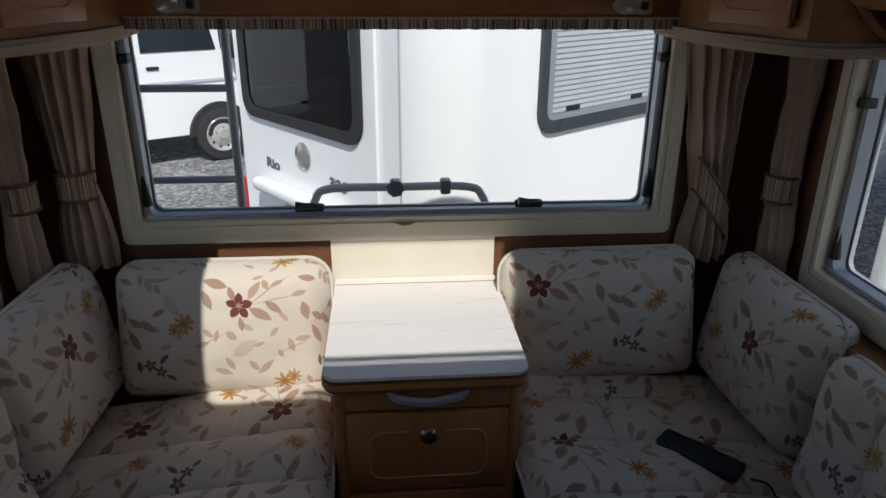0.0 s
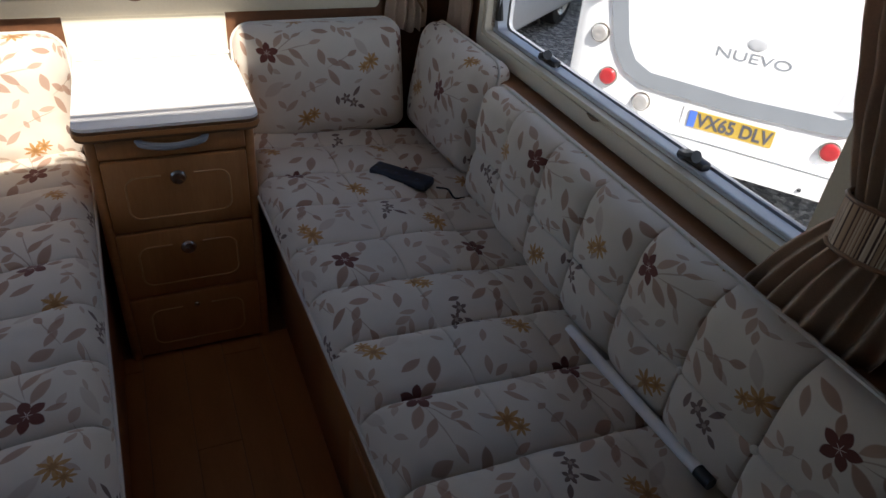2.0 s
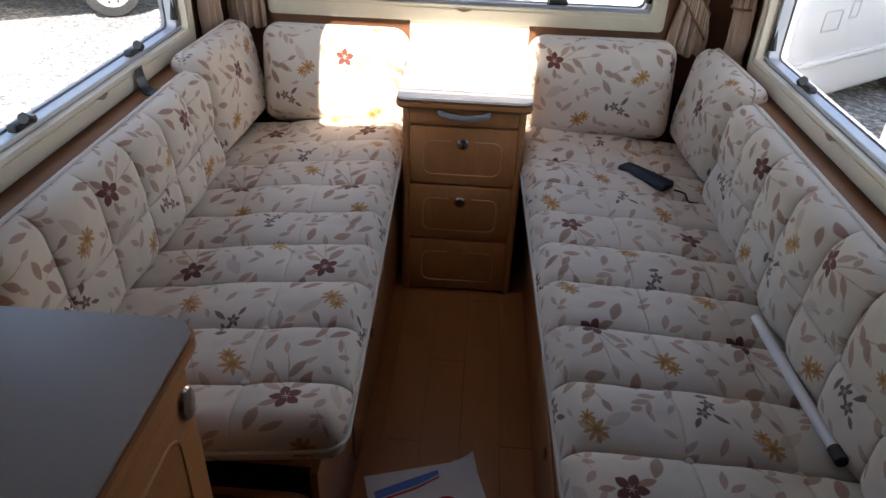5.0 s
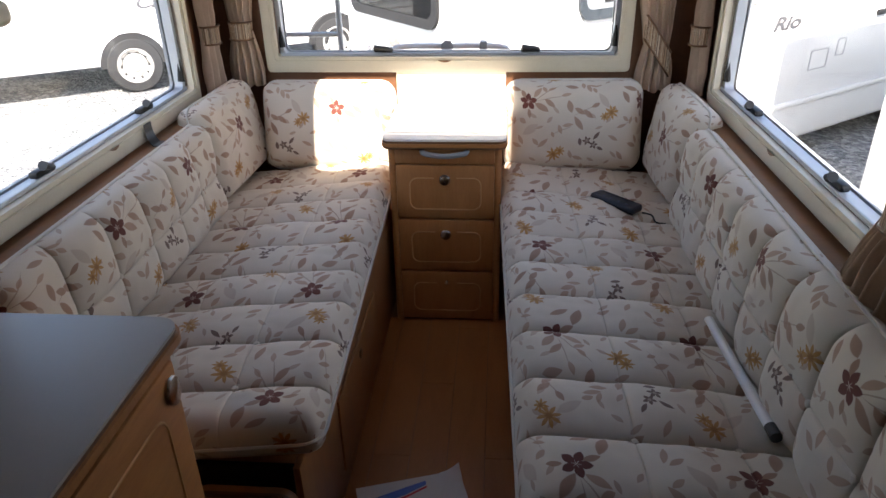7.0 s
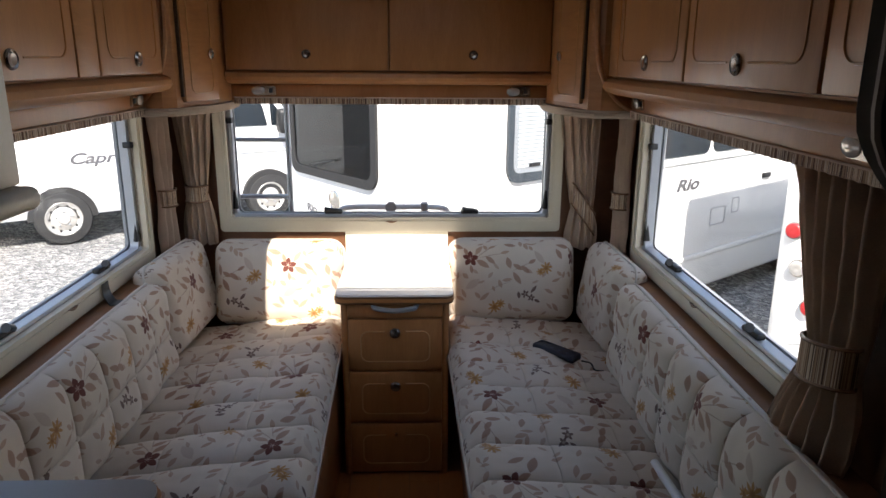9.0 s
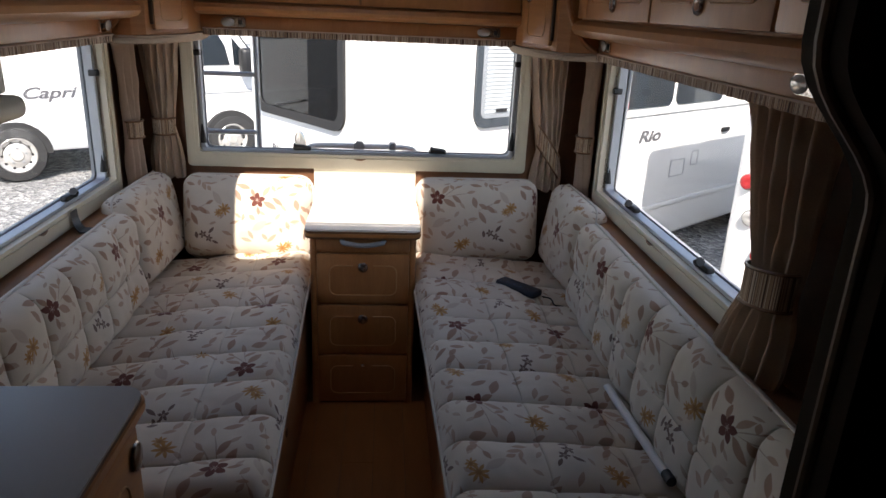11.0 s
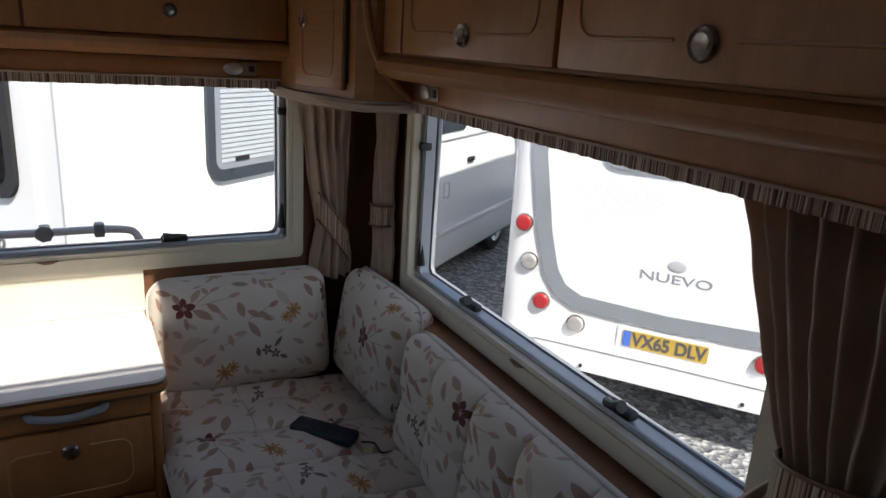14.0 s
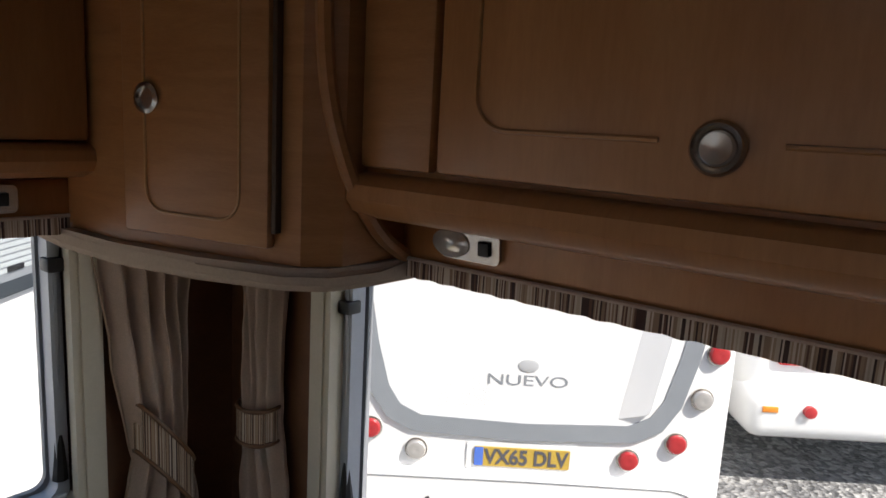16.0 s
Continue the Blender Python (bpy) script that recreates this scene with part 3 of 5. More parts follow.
def window_unit(name, side, hole, catches, label):
    """A caravan window: cream cassette frame, grey sash, clear acrylic pane, catches and two stays."""
    m = to_wall(side)
    a0, a1, b0, b1 = hole
    w = new(name)
    w.matrix_basis = m @ Matrix.Translation(((a0 + a1) / 2, b0, 0))
    WORLD[w] = Matrix.Identity(4)
    tagged(w, label, "window", "", "structure")

    def piece(nm, bm, mat, lab=""):
        bmesh.ops.transform(bm, matrix=m, verts=bm.verts[:])
        ob = part(nm, bm, mat, None, lab)
        ob.parent = w
        ob.matrix_parent_inverse = w.matrix_basis.inverted()
        return ob
    e = 0.052
    piece("window_frame", ring(rounded(a0 - e, a1 + e, b0 - e - 0.012, b1 + e, 0.02), rounded(a0, a1, b0, b1, 0.012), -WT, 0.022), CREAM, "cream plastic blind cassette frame")
    piece("frame_lip", ring(rounded(a0 - e + 0.008, a1 + e - 0.008, b0 - e - 0.004, b1 + e - 0.008, 0.02), rounded(a0 - 0.014, a1 + 0.014, b0 - 0.014, b1 + 0.014, 0.012), 0.0222, 0.027), CREAM)
    piece("sash", ring(rounded(a0 - 0.0, a1 + 0.0, b0, b1, 0.015), rounded(a0 + 0.02, a1 - 0.02, b0 + 0.008, b1 - 0.02, 0.022), -0.045, -0.012), ALU, "grey aluminium sash")
    piece("seal", ring(rounded(a0 + 0.004, a1 - 0.004, b0 + 0.002, b1 - 0.006, 0.02), rounded(a0 + 0.024, a1 - 0.024, b0 + 0.012, b1 - 0.022, 0.026), -0.062, -0.05), TRIMG, "grey rubber seal")
    for k in range(2):
        piece("blind_rail", tube(((a0 + 0.01, b0 + 0.002 + 0.007 * k, -0.006), (a1 - 0.01, b0 + 0.002 + 0.007 * k, -0.006)), 0.004, 6), ALU)
    p = piece("pane", prism(rounded(a0 - 0.01, a1 + 0.01, b0 - 0.01, b1 + 0.01, 0.03), -0.075, -0.071), ACRYLIC)
    p.visible_shadow = False
    piece("pull_grip", prism([(x * 0.028 + (a0 + a1) / 2, b0 - 0.014 - 0.008 * math.sin(math.pi * (x + 1) / 2)) for x in np.linspace(-1, 1, 9)], 0.022, 0.031), EDGE)
    rise = 0.0 if side == "rear" else 0.014
    for c in catches:
        k = piece("catch", box(c - 0.040, c + 0.040, b0 + 0.010, b0 + 0.030, -0.034, -0.008, 0.006), BLACK, "black window catch")
        lev = tube(((c + 0.030, b0 + 0.022, -0.010), (c + 0.012, b0 + 0.032, 0.004), (c - 0.010, b0 + 0.034 + rise * 0.3, 0.012), (c - 0.036, b0 + 0.036 + rise, 0.014)), [0.012, 0.009, 0.010, 0.014], 8)
        piece("catch_lever", lev, BLACK)
    for s, x in ((-1, a0 + 0.012), (1, a1 - 0.012)):
        piece("stay_rod", tube(((x, b0 + 0.05, -0.02), (x + s * 0.004, b1 - 0.09, -0.012)), 0.005), ALU, "grey stay rod")
        piece("stay_end", tube(((x, b0 + 0.035, -0.02), (x, b0 + 0.07, -0.018), (x, b0 + 0.12, -0.018)), [0.014, 0.011, 0.007]), BLACK, "black stay joint")
        drop = 0.10 if side == "rear" else 0.146
        piece("stay_bracket", box(x - 0.014, x + 0.014, b1 - drop - 0.012, b1 - drop + 0.012, -0.03, 0.004, 0.004), BLACK)
    return w


window_unit("window_rear", "rear", RW, (-0.29, 0.33), "wide rear window with black catches and grey stays")
window_unit("window_right", "right", SW, (0.683, 1.315), "long side window with black catches and grey sash")
window_unit("window_left", "left", SW, (0.709, 1.315), "long side window with black catches and grey sash")

# panels and ledges under the windows
tagged(part("panel_rear", box(-0.236, 0.230, YB - 0.010, YB - 0.002, 0.70, 0.925), PANELC), "cream wall panel behind the chest of drawers", "wall panel", "", "structure")
for s, nm in ((-1, "ledge_left"), (1, "ledge_right")):
    tagged(part(nm, box(*sorted((s * 0.935, s * (XW - 0.002))), -0.255 if s > 0 else 0.245, 1.9, 0.785, 0.852, 0.012), LEDGE), "wooden ledge between seat backs and window", "ledge", "", "structure")


# ---- seats ----
def seat_base(name, x_in, x_out, y0, y1, label):
    """A wooden locker under a seat: front panel, top rail, toe board and end panel."""
    xa, xb = sorted((x_in, x_out))
    t = thing(name, ((xa + xb) / 2, (y0 + y1) / 2, 0), label, "bench")
    s = 1 if x_out > x_in else -1
    part("front_panel", box(*sorted((x_in, x_in + s * 0.018)), y0, y1, 0.0, 0.44, 0.003), OAK_Y, t)
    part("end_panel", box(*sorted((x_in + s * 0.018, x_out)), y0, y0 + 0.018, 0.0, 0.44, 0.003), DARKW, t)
    part("top_board", box(*sorted((x_in + s * 0.018, x_out)), y0 + 0.018, y1, 0.424, 0.44), OAK_Y, t)
    part("flap", box(*sorted((x_in - s * 0.008, x_in)), y0 + 0.35, y0 + 0.95, 0.08, 0.34, 0.004), OAK_Y, t, "drop-down access flap")
    part("finger_hole", lathe(((0.014, 0.0), (0.018, 0.003), (0.012, 0.006)), facing((x_in - s * 0.008, y0 + 0.65, 0.29), (-s, 0, 0)), 12), EDGE, t)
    return t


seat_base("storage_bench", -0.235, -XW + 0.002, 0.16, YB - 0.002, "wooden seat locker under the floral sofa beside the cabinet")
seat_base("storage_bench", 0.275, XW - 0.002, -0.255, YB - 0.002, "wooden seat locker under the long floral sofa")
ls = thing("bed_board", (-0.36, 0.135, 0), "rounded plywood bed support against the seat end", "board")
part("board", prism(rounded(-0.49, -0.245, 0.10, 0.39, (0.02, 0.02, 0.04, 0.04)), 0.130, 0.150, "y"), OAK, ls)
part("edge_band", ring(rounded(-0.492, -0.243, 0.098, 0.392, (0.02, 0.02, 0.04, 0.04)), rounded(-0.480, -0.255, 0.11, 0.380, (0.02, 0.02, 0.04, 0.04)), 0.122, 0.1296, "y"), EDGE, ls)


# seat cushions: local x across, y along the vehicle, face up
lu = (-0.10, 0.12)
lv_left = [-0.685 + 0.183 * k for k in range(8)]
cushion("seat_cushion", pose(-0.550, 0.965, 0.498, 0, -5.5, 2.0), 0.70, 1.66, 0.125, "cream floral seat cushion with sewn-in rows", "sofa cushions",
        lu, lv_left, [(u, v, 0.053) for u in lu for v in lv_left], 0.034, 0.05, 0.12, 3, wu=0.36, lay=(0.225, -0.275, 0, 1))
lv_right = [-0.815 + 0.19 * k for k in range(10)]
cushion("seat_cushion", pose(0.578, 0.785, 0.498, 0, 5.5, 1.4), 0.69, 2.06, 0.125, "cream floral seat cushion with sewn-in rows", "sofa cushions",
        lu, lv_right, [(u, v, 0.053) for u in lu for v in lv_right], 0.034, 0.05, 0.12, 8, wu=0.36, lay=(-0.238, -0.255, 0, -1))


def back(y0, y1, s, seed, label):
    """A long quilted backrest along a side wall; s the wall's sign."""
    n = max(3, round((y1 - y0) / 0.2))
    w = y1 - y0
    lines = [-w / 2 + w * k / n for k in range(1, n)]
    face = Matrix(((0, 0, -s, 0), (-s, 0, 0, 0), (0, 1, 0, 0), (0, 0, 0, 1)))
    m = pose(0.882 if s > 0 else -0.875, (y0 + y1) / 2, 0.700, 0, s * 5, 0) @ face
    return cushion("back_cushion", m, w, 0.36, 0.12, label, "sofa cushions", lines, (-0.02,), [(u, -0.02, 0.058) for u in lines], 0.030, 0.055, 0.16, seed, wu=1.0, wv=0.85, lay=(0.0425, 0.115, 1, 0) if s > 0 else (-0.16, 0.11, 1, 0))


back(0.20, 1.365, -1, 11, "quilted cream floral backrest along the window")
back(-0.25, 1.345, 1, 12, "long quilted cream floral backrest along the window")


def corner(x, y, z, w, h, rz, lean, seed, label, lay):
    """A loose plain back cushion whose face looks along -y turned by rz."""
    m = pose(x, y, z, 0, 0, rz) @ pose(0, 0, 0, 90 - lean, 0, 0)
    return cushion("back_cushion", m, w, h, 0.14, label, "sofa cushions", (), (), (), 0.0, 0.065 if abs(rz) < 45 else 0.05, 0.24 if abs(rz) < 45 else 0.14, seed, lay=lay)


corner(-0.512, 1.840, 0.722, 0.56, 0.365, 0, 14, 21, "plump cream floral cushion in sun beside the chest", (0.052, 0.075, 1, 0))
corner(0.507, 1.840, 0.727, 0.555, 0.365, 1, 14, 22, "plump cream floral cushion beside the chest of drawers", (-0.187, 0.098, 1, 0))
corner(-0.893, 1.64, 0.728, 0.50, 0.37, 88, 9, 23, "cream floral corner cushion under the curtains", (-0.03, 0.06, -1, 0))
corner(0.898, 1.625, 0.722, 0.46, 0.37, -88, 8, 24, "cream floral corner cushion under the curtains", (0.04, 0.03, 1, 0))


# ---- chest of drawers ----
def routed(a0, a1, z0, z1, r, gap_at, gap, top=False):
    """A rounded routed line, broken beside a knob in its upper or lower run."""
    pts = [(gap_at + gap, z0)]
    for cx, cz, q in ((a1 - r, z0 + r, -90), (a1 - r, z1 - r, 0), (a0 + r, z1 - r, 90), (a0 + r, z0 + r, 180)):
        pts += [(cx + r * math.cos(radians(q + k * 18)), cz + r * math.sin(radians(q + k * 18))) for k in range(6)]
    pts.append((gap_at - gap, z0))
    return [(x, z0 + z1 - z) for x, z in pts] if top else pts


CHX = 0.005
chest = thing("chest_of_drawers", (CHX, 1.72, 0), "cherry wood chest of drawers with a pale laminate top", "chest")
part("carcass", box(CHX - 0.205, CHX + 0.205, 1.47, 1.965, 0.0, 0.755, 0.002), OAK, chest)
for s in (-1, 1):
    part("corner_post", tube(((CHX + s * 0.197, 1.468, 0.0), (CHX + s * 0.197, 1.468, 0.755)), 0.016, 12), OAK, chest)
top_out = rounded(CHX - 0.232, CHX + 0.228, 1.435, 1.968, (0.035, 0.035, 0.006, 0.006))
part("top_board", prism(top_out, 0.757, 0.787), EDGE, chest, "dark wood board edge")
part("edge_band", ring(rounded(CHX - 0.236, CHX + 0.232, 1.431, 1.969, (0.038, 0.038, 0.006, 0.006)), rounded(CHX - 0.231, CHX + 0.227, 1.436, 1.967, (0.034, 0.034, 0.006, 0.006)), 0.766, 0.779), OAK, chest, "rounded wooden lipping")
part("top_laminate", prism(rounded(CHX - 0.232, CHX + 0.228, 1.435, 1.968, (0.035, 0.035, 0.006, 0.006)), 0.788, 0.796), TOPW, chest, "pale wood-grain laminate")
part("top_seam", box(CHX - 0.228, CHX + 0.224, 1.925, 1.927, 0.796, 0.7968), EDGE, chest)
for z0, z1, zk in ((0.472, 0.690, 0.640), (0.242, 0.465, 0.412), (0.015, 0.235, 0.188)):
    d = part("drawer", box(CHX - 0.186, CHX + 0.186, 1.449, 1.469, z0, z1, 0.006), OAK_X, chest)
    w2 = 0.135
    part("groove", tube([(x, 1.4492, z) for x, z in routed(CHX - w2, CHX + w2, z0 + 0.04, z1 - 0.05, 0.03, CHX, 0.042, True)], 0.0028, 6), GROOVE, d, "routed oval line, its highlight painted pale")
    part("knob", lathe(((0.007, 0), (0.007, 0.01), (0.019, 0.014), (0.0215, 0.020), (0.017, 0.027), (0.003, 0.030)), facing((CHX, 1.449, zk), (0, -1, 0)), 16), BRONZE, d, "round worn bronze knob") if z0 > 0.1 else part("knob", lathe(((0.008, 0), (0.009, 0.004), (0.004, 0.008)), facing((CHX, 1.449, zk), (0, -1, 0)), 12), CHROME, d, "small lock knob")
hp = part("slide_panel", box(CHX - 0.186, CHX + 0.186, 1.452, 1.469, 0.697, 0.752, 0.004), OAK_X, chest)
bm = bmesh.new()
tube(arc([(CHX - 0.085, 1.452, 0.748), (CHX - 0.07, 1.432, 0.742), (CHX, 1.422, 0.736), (CHX + 0.07, 1.432, 0.742), (CHX + 0.085, 1.452, 0.748)]), 0.010, 8, bm=bm)
part("pull_handle", bm, TRIMG, hp, "grey plastic bow handle")

# ---- cabinet with grey worktop beside the sofa ----
cab = thing("cabinet", (-0.72, -0.35, 0), "cherry wood cabinet with a grey laminate worktop", "cabinet")
part("body", box(-XW + 0.004, -0.408, -1.15, 0.045, 0.0, 0.868, 0.003), OAK, cab)
part("worktop", prism(rounded(-XW + 0.004, -0.380, -1.17, 0.068, (0.004, 0.004, 0.045, 0.004)), 0.870, 0.898), EDGE, cab, "dark wood board edge")
part("lipping", ring(rounded(-XW + 0.003, -0.374, -1.171, 0.074, (0.004, 0.004, 0.05, 0.004)), rounded(-XW + 0.005, -0.381, -1.169, 0.067, (0.004, 0.004, 0.044, 0.004)), 0.876, 0.892), OAK_Y, cab)
part("worktop_laminate", prism(rounded(-XW + 0.004, -0.380, -1.17, 0.068, (0.004, 0.004, 0.045, 0.004)), 0.899, 0.905), TOPG, cab, "grey laminate surface")
for y0, y1 in ((-0.50, 0.015), (-1.04, -0.515)):
    d = part("door", box(-0.407, -0.388, y0, y1, 0.06, 0.85, 0.006), OAK, cab)
    part("groove", tube([(-0.3875, y, z) for y, z in rounded(y0 + 0.07, y1 - 0.07, 0.13, 0.78, 0.04)], 0.003, 6, True), GROOVE, d, "routed line")
    part("knob", lathe(((0.018, 0.0), (0.024, 0.004), (0.022, 0.009), (0.013, 0.012), (0.003, 0.013)), facing((-0.388, y1 - 0.03, 0.80), (1, 0, 0)) @ Matrix.Diagonal((1, 1.3, 1, 1)), 18), CHROME, d, "oval steel knob")

# ---- overhead lockers ----
def grooved_door(parent, axis, at, a0, a1, z0, z1, mat, out, knob_a, knob_z, lines=True, kr=0.02):
    """A locker door with a routed line and a steel push-button; out: +1 or -1, the way it faces along its axis."""
    t0, t1 = sorted((at, at + out * 0.018))
    if axis == "y":
        d = part("door", box(a0, a1, t0, t1, z0, z1, 0.007), mat, parent)
    else:
        d = part("door", box(t0, t1, a0, a1, z0, z1, 0.007), mat, parent)
    f = at + out * 0.0185
    if lines:
        o = [(p, f, q) if axis == "y" else (f, p, q) for p, q in routed(a0 + 0.05, a1 - 0.05, z0 + 0.05, z1 - 0.03, 0.035, knob_a, 0.05)]
        part("groove", tube(o, 0.0026, 6), ROUTED, d, "routed line")
    kr *= 0.88
    p = (knob_a, f, knob_z) if axis == "y" else (f, knob_a, knob_z)
    dr = (0, out, 0) if axis == "y" else (out, 0, 0)
    part("bezel", lathe(((kr * 1.22, -0.002), (kr * 1.25, 0.003), (kr * 1.1, 0.007), (kr * 0.86, 0.003), (kr * 0.84, -0.001)), facing(p, dr), 24), BRONZE, d, "dark steel bezel")
    k = part("push_button", lathe(((kr * 0.82, -0.001), (kr * 0.80, 0.005), (kr * 0.70, 0.0075), (kr * 0.3, 0.0065), (kr * 0.05, 0.006)), facing(p, dr), 24), CHROME, d, "round steel push-button")
    return d


def spot(p, d, along, group="reading lights"):
    """A small reading light: oval steel plate, lens and black switch."""
    t = thing("reading_light", p, "small oval steel reading light with a black switch", "light", group)
    m = facing(p, d)
    ax = (m.to_3x3().inverted() @ Vector(along)).normalized()
    turn = Matrix.Rotation(math.atan2(ax.y, ax.x), 4, "Z")
    part("plate", prism(rounded(-0.045, 0.05, -0.019, 0.019, (0.019, 0.008, 0.008, 0.019)), 0.0, 0.006), CHROME, t, local=False)
    t.children[0].data.transform(m @ turn)
    part("lens", lathe(((0.021, 0.004), (0.022, 0.008), (0.016, 0.0115), (0.004, 0.013)), m @ turn @ Matrix.Translation((-0.02, 0, 0)) @ Matrix.Diagonal((1.25, 0.8, 1, 1)), 18), CLEARL, t, "clear lens")
    part("switch", box(0.022, 0.038, -0.009, 0.009, 0.006, 0.011, 0.002), BLACK, t, "black rocker switch")
    t.children[-1].data.transform(m @ turn)
    return t


def frill(name, p0, p1, z0, z1, out, label):
    """A gathered striped strip of cloth hanging between two points; out: the way it faces."""
    bm = bmesh.new()
    uvl = bm.loops.layers.uv.new("UVMap")
    a, b = Vector(p0), Vector(p1)
    ln = (b - a).length
    n = int(ln / 0.006)
    o = Vector(out)
    rows = []
    for i in range(n + 1):
        q = a.lerp(b, i / n)
        wv = 0.0013 * math.sin(i * 1.25) + 0.0015 * noise.noise((i * 0.3, 0, 0))
        rows.append([bm.verts.new((*(q + o * (wv * k + s))[:2], z)) for k, z, s in ((0.4, z1, 0.0), (1, (z0 + z1) / 2, 0.0), (1.4, z0 + 0.0006 * math.sin(i * 0.9), 0.0), (1.4, z0 + 0.0006 * math.sin(i * 0.9), -0.003), (0.4, z1, -0.003))])
    for i in range(n):
        for k in range(4):
            f = bm.faces.new((rows[i][k], rows[i + 1][k], rows[i + 1][k + 1], rows[i][k + 1]))
            for lp, (ii, kk) in zip(f.loops, ((i, k), (i + 1, k), (i + 1, k + 1), (i, k + 1))):
                lp[uvl].uv = (ii / n * ln, kk * 0.02)
    v = thing(name, (*a.lerp(b, 0.5)[:2], z0), label, "valance", "valances")
    part("cloth", bm, STRIPE, v)
    part("heading_tape", tube(((*a[:2], z1 - 0.002), (*b[:2], z1 - 0.002)), 0.003, 6), CURTAIN, v, "plain brown heading tape")
    return v


# rear locker
rearlock = thing("rear_locker", (-0.02, 1.86, 1.60), "cherry wood overhead locker above the rear window", "locker")
part("body", box(-0.66, 0.635, 1.748, YB - 0.002, 1.628, CEIL - 0.002), OAK, rearlock)
grooved_door(rearlock, "y", 1.747, -0.652, -0.020, 1.628, CEIL - 0.02, OAK_X, -1, -0.34, 1.69, False, 0.017)
grooved_door(rearlock, "y", 1.747, -0.014, 0.622, 1.628, CEIL - 0.02, OAK_X, -1, 0.315, 1.69, False, 0.017)
bm = prism([(1.760, 1.626), (1.738, 1.624), (1.726, 1.616), (1.724, 1.602), (1.732, 1.588), (1.760, 1.578), (1.830, 1.572), (1.830, 1.626)], -0.66, 0.635, "x")
part("moulding", bm, OAK_X, rearlock, "rounded wooden moulding")
part("pelmet", box(-0.66, 0.635, 1.806, 1.830, 1.508, 1.5715, 0.003), OAK_X, rearlock, "plain wooden pelmet")
frill("valance", (-0.65, 1.800, 0), (0.622, 1.800, 0), 1.494, 1.522, (0, -1, 0), "striped gathered frill under the rear pelmet")
spot((0.506, 1.805, 1.547), (0, -1, 0), (1, 0, 0))
spot((-0.53, 1.805, 1.547), (0, -1, 0), (1, 0, 0))


def side_locker(s, y_doors, knobs, y0, y1, label, fillers=()):
    """An overhead locker along a side wall with a bulging moulding and a set-back pelmet."""
    t = thing("side_locker", (s * 0.9, (y0 + y1) / 2, 1.6), label, "locker", "side lockers")
    part("body", box(*sorted((s * 0.775, s * (XW - 0.002))), y0, y1, 1.60, CEIL - 0.002), OAK, t)
    for (a, b), k in zip(y_doors, knobs):
        grooved_door(t, "x", s * 0.774, a, b, 1.622, CEIL - 0.02, OAK_Y, -s, k, 1.668, True, 0.021)
    for a, b in fillers:
        part("stile", box(*sorted((s * 0.774, s * 0.757)), a, b, 1.622, CEIL - 0.02, 0.005), OAK, t)
    prof = [(s * 0.772, 1.616), (s * 0.754, 1.611), (s * 0.743, 1.602), (s * 0.741, 1.585), (s * 0.752, 1.570), (s * 0.780, 1.560), (s * 0.845, 1.556), (s * 0.845, 1.60), (s * 0.79, 1.614)]
    part("moulding", prism(prof, y0, y1, "y"), OAK_Y, t, "rounded wooden moulding")
    part("pelmet", box(*sorted((s * 0.846, s * 0.87)), y0, y1, 1.492, 1.60, 0.003), OAK_Y, t, "plain wooden pelmet")
    return t


side_locker(1, ((0.660, 1.248), (0.05, 0.650), (-0.25, 0.04)), (0.956, 0.355, -0.13), -0.255, 1.365, "cherry wood overhead locker with routed doors", ((1.256, 1.36),))
side_locker(-1, ((0.87, 1.33), (0.08, 0.735)), (1.12, 0.44), 0.02, 1.365, "cherry wood overhead locker with routed doors", ((0.743, 0.862), (0.025, 0.072)))
frill("valance", (0.842, -0.25, 0), (0.842, 1.372, 0), 1.480, 1.506, (-1, 0, 0), "striped gathered frill under the side pelmet")
frill("valance", (-0.842, 0.03, 0), (-0.842, 1.372, 0), 1.480, 1.506, (1, 0, 0), "striped gathered frill under the side pelmet")
spot((0.845, 1.262, 1.535), (-1, 0, -0.1), (0, -1, 0))
spot((0.845, 0.045, 1.535), (-1, 0, -0.1), (0, -1, 0))
spot((-0.845, 1.30, 1.535), (1, 0, -0.1), (0, -1, 0))


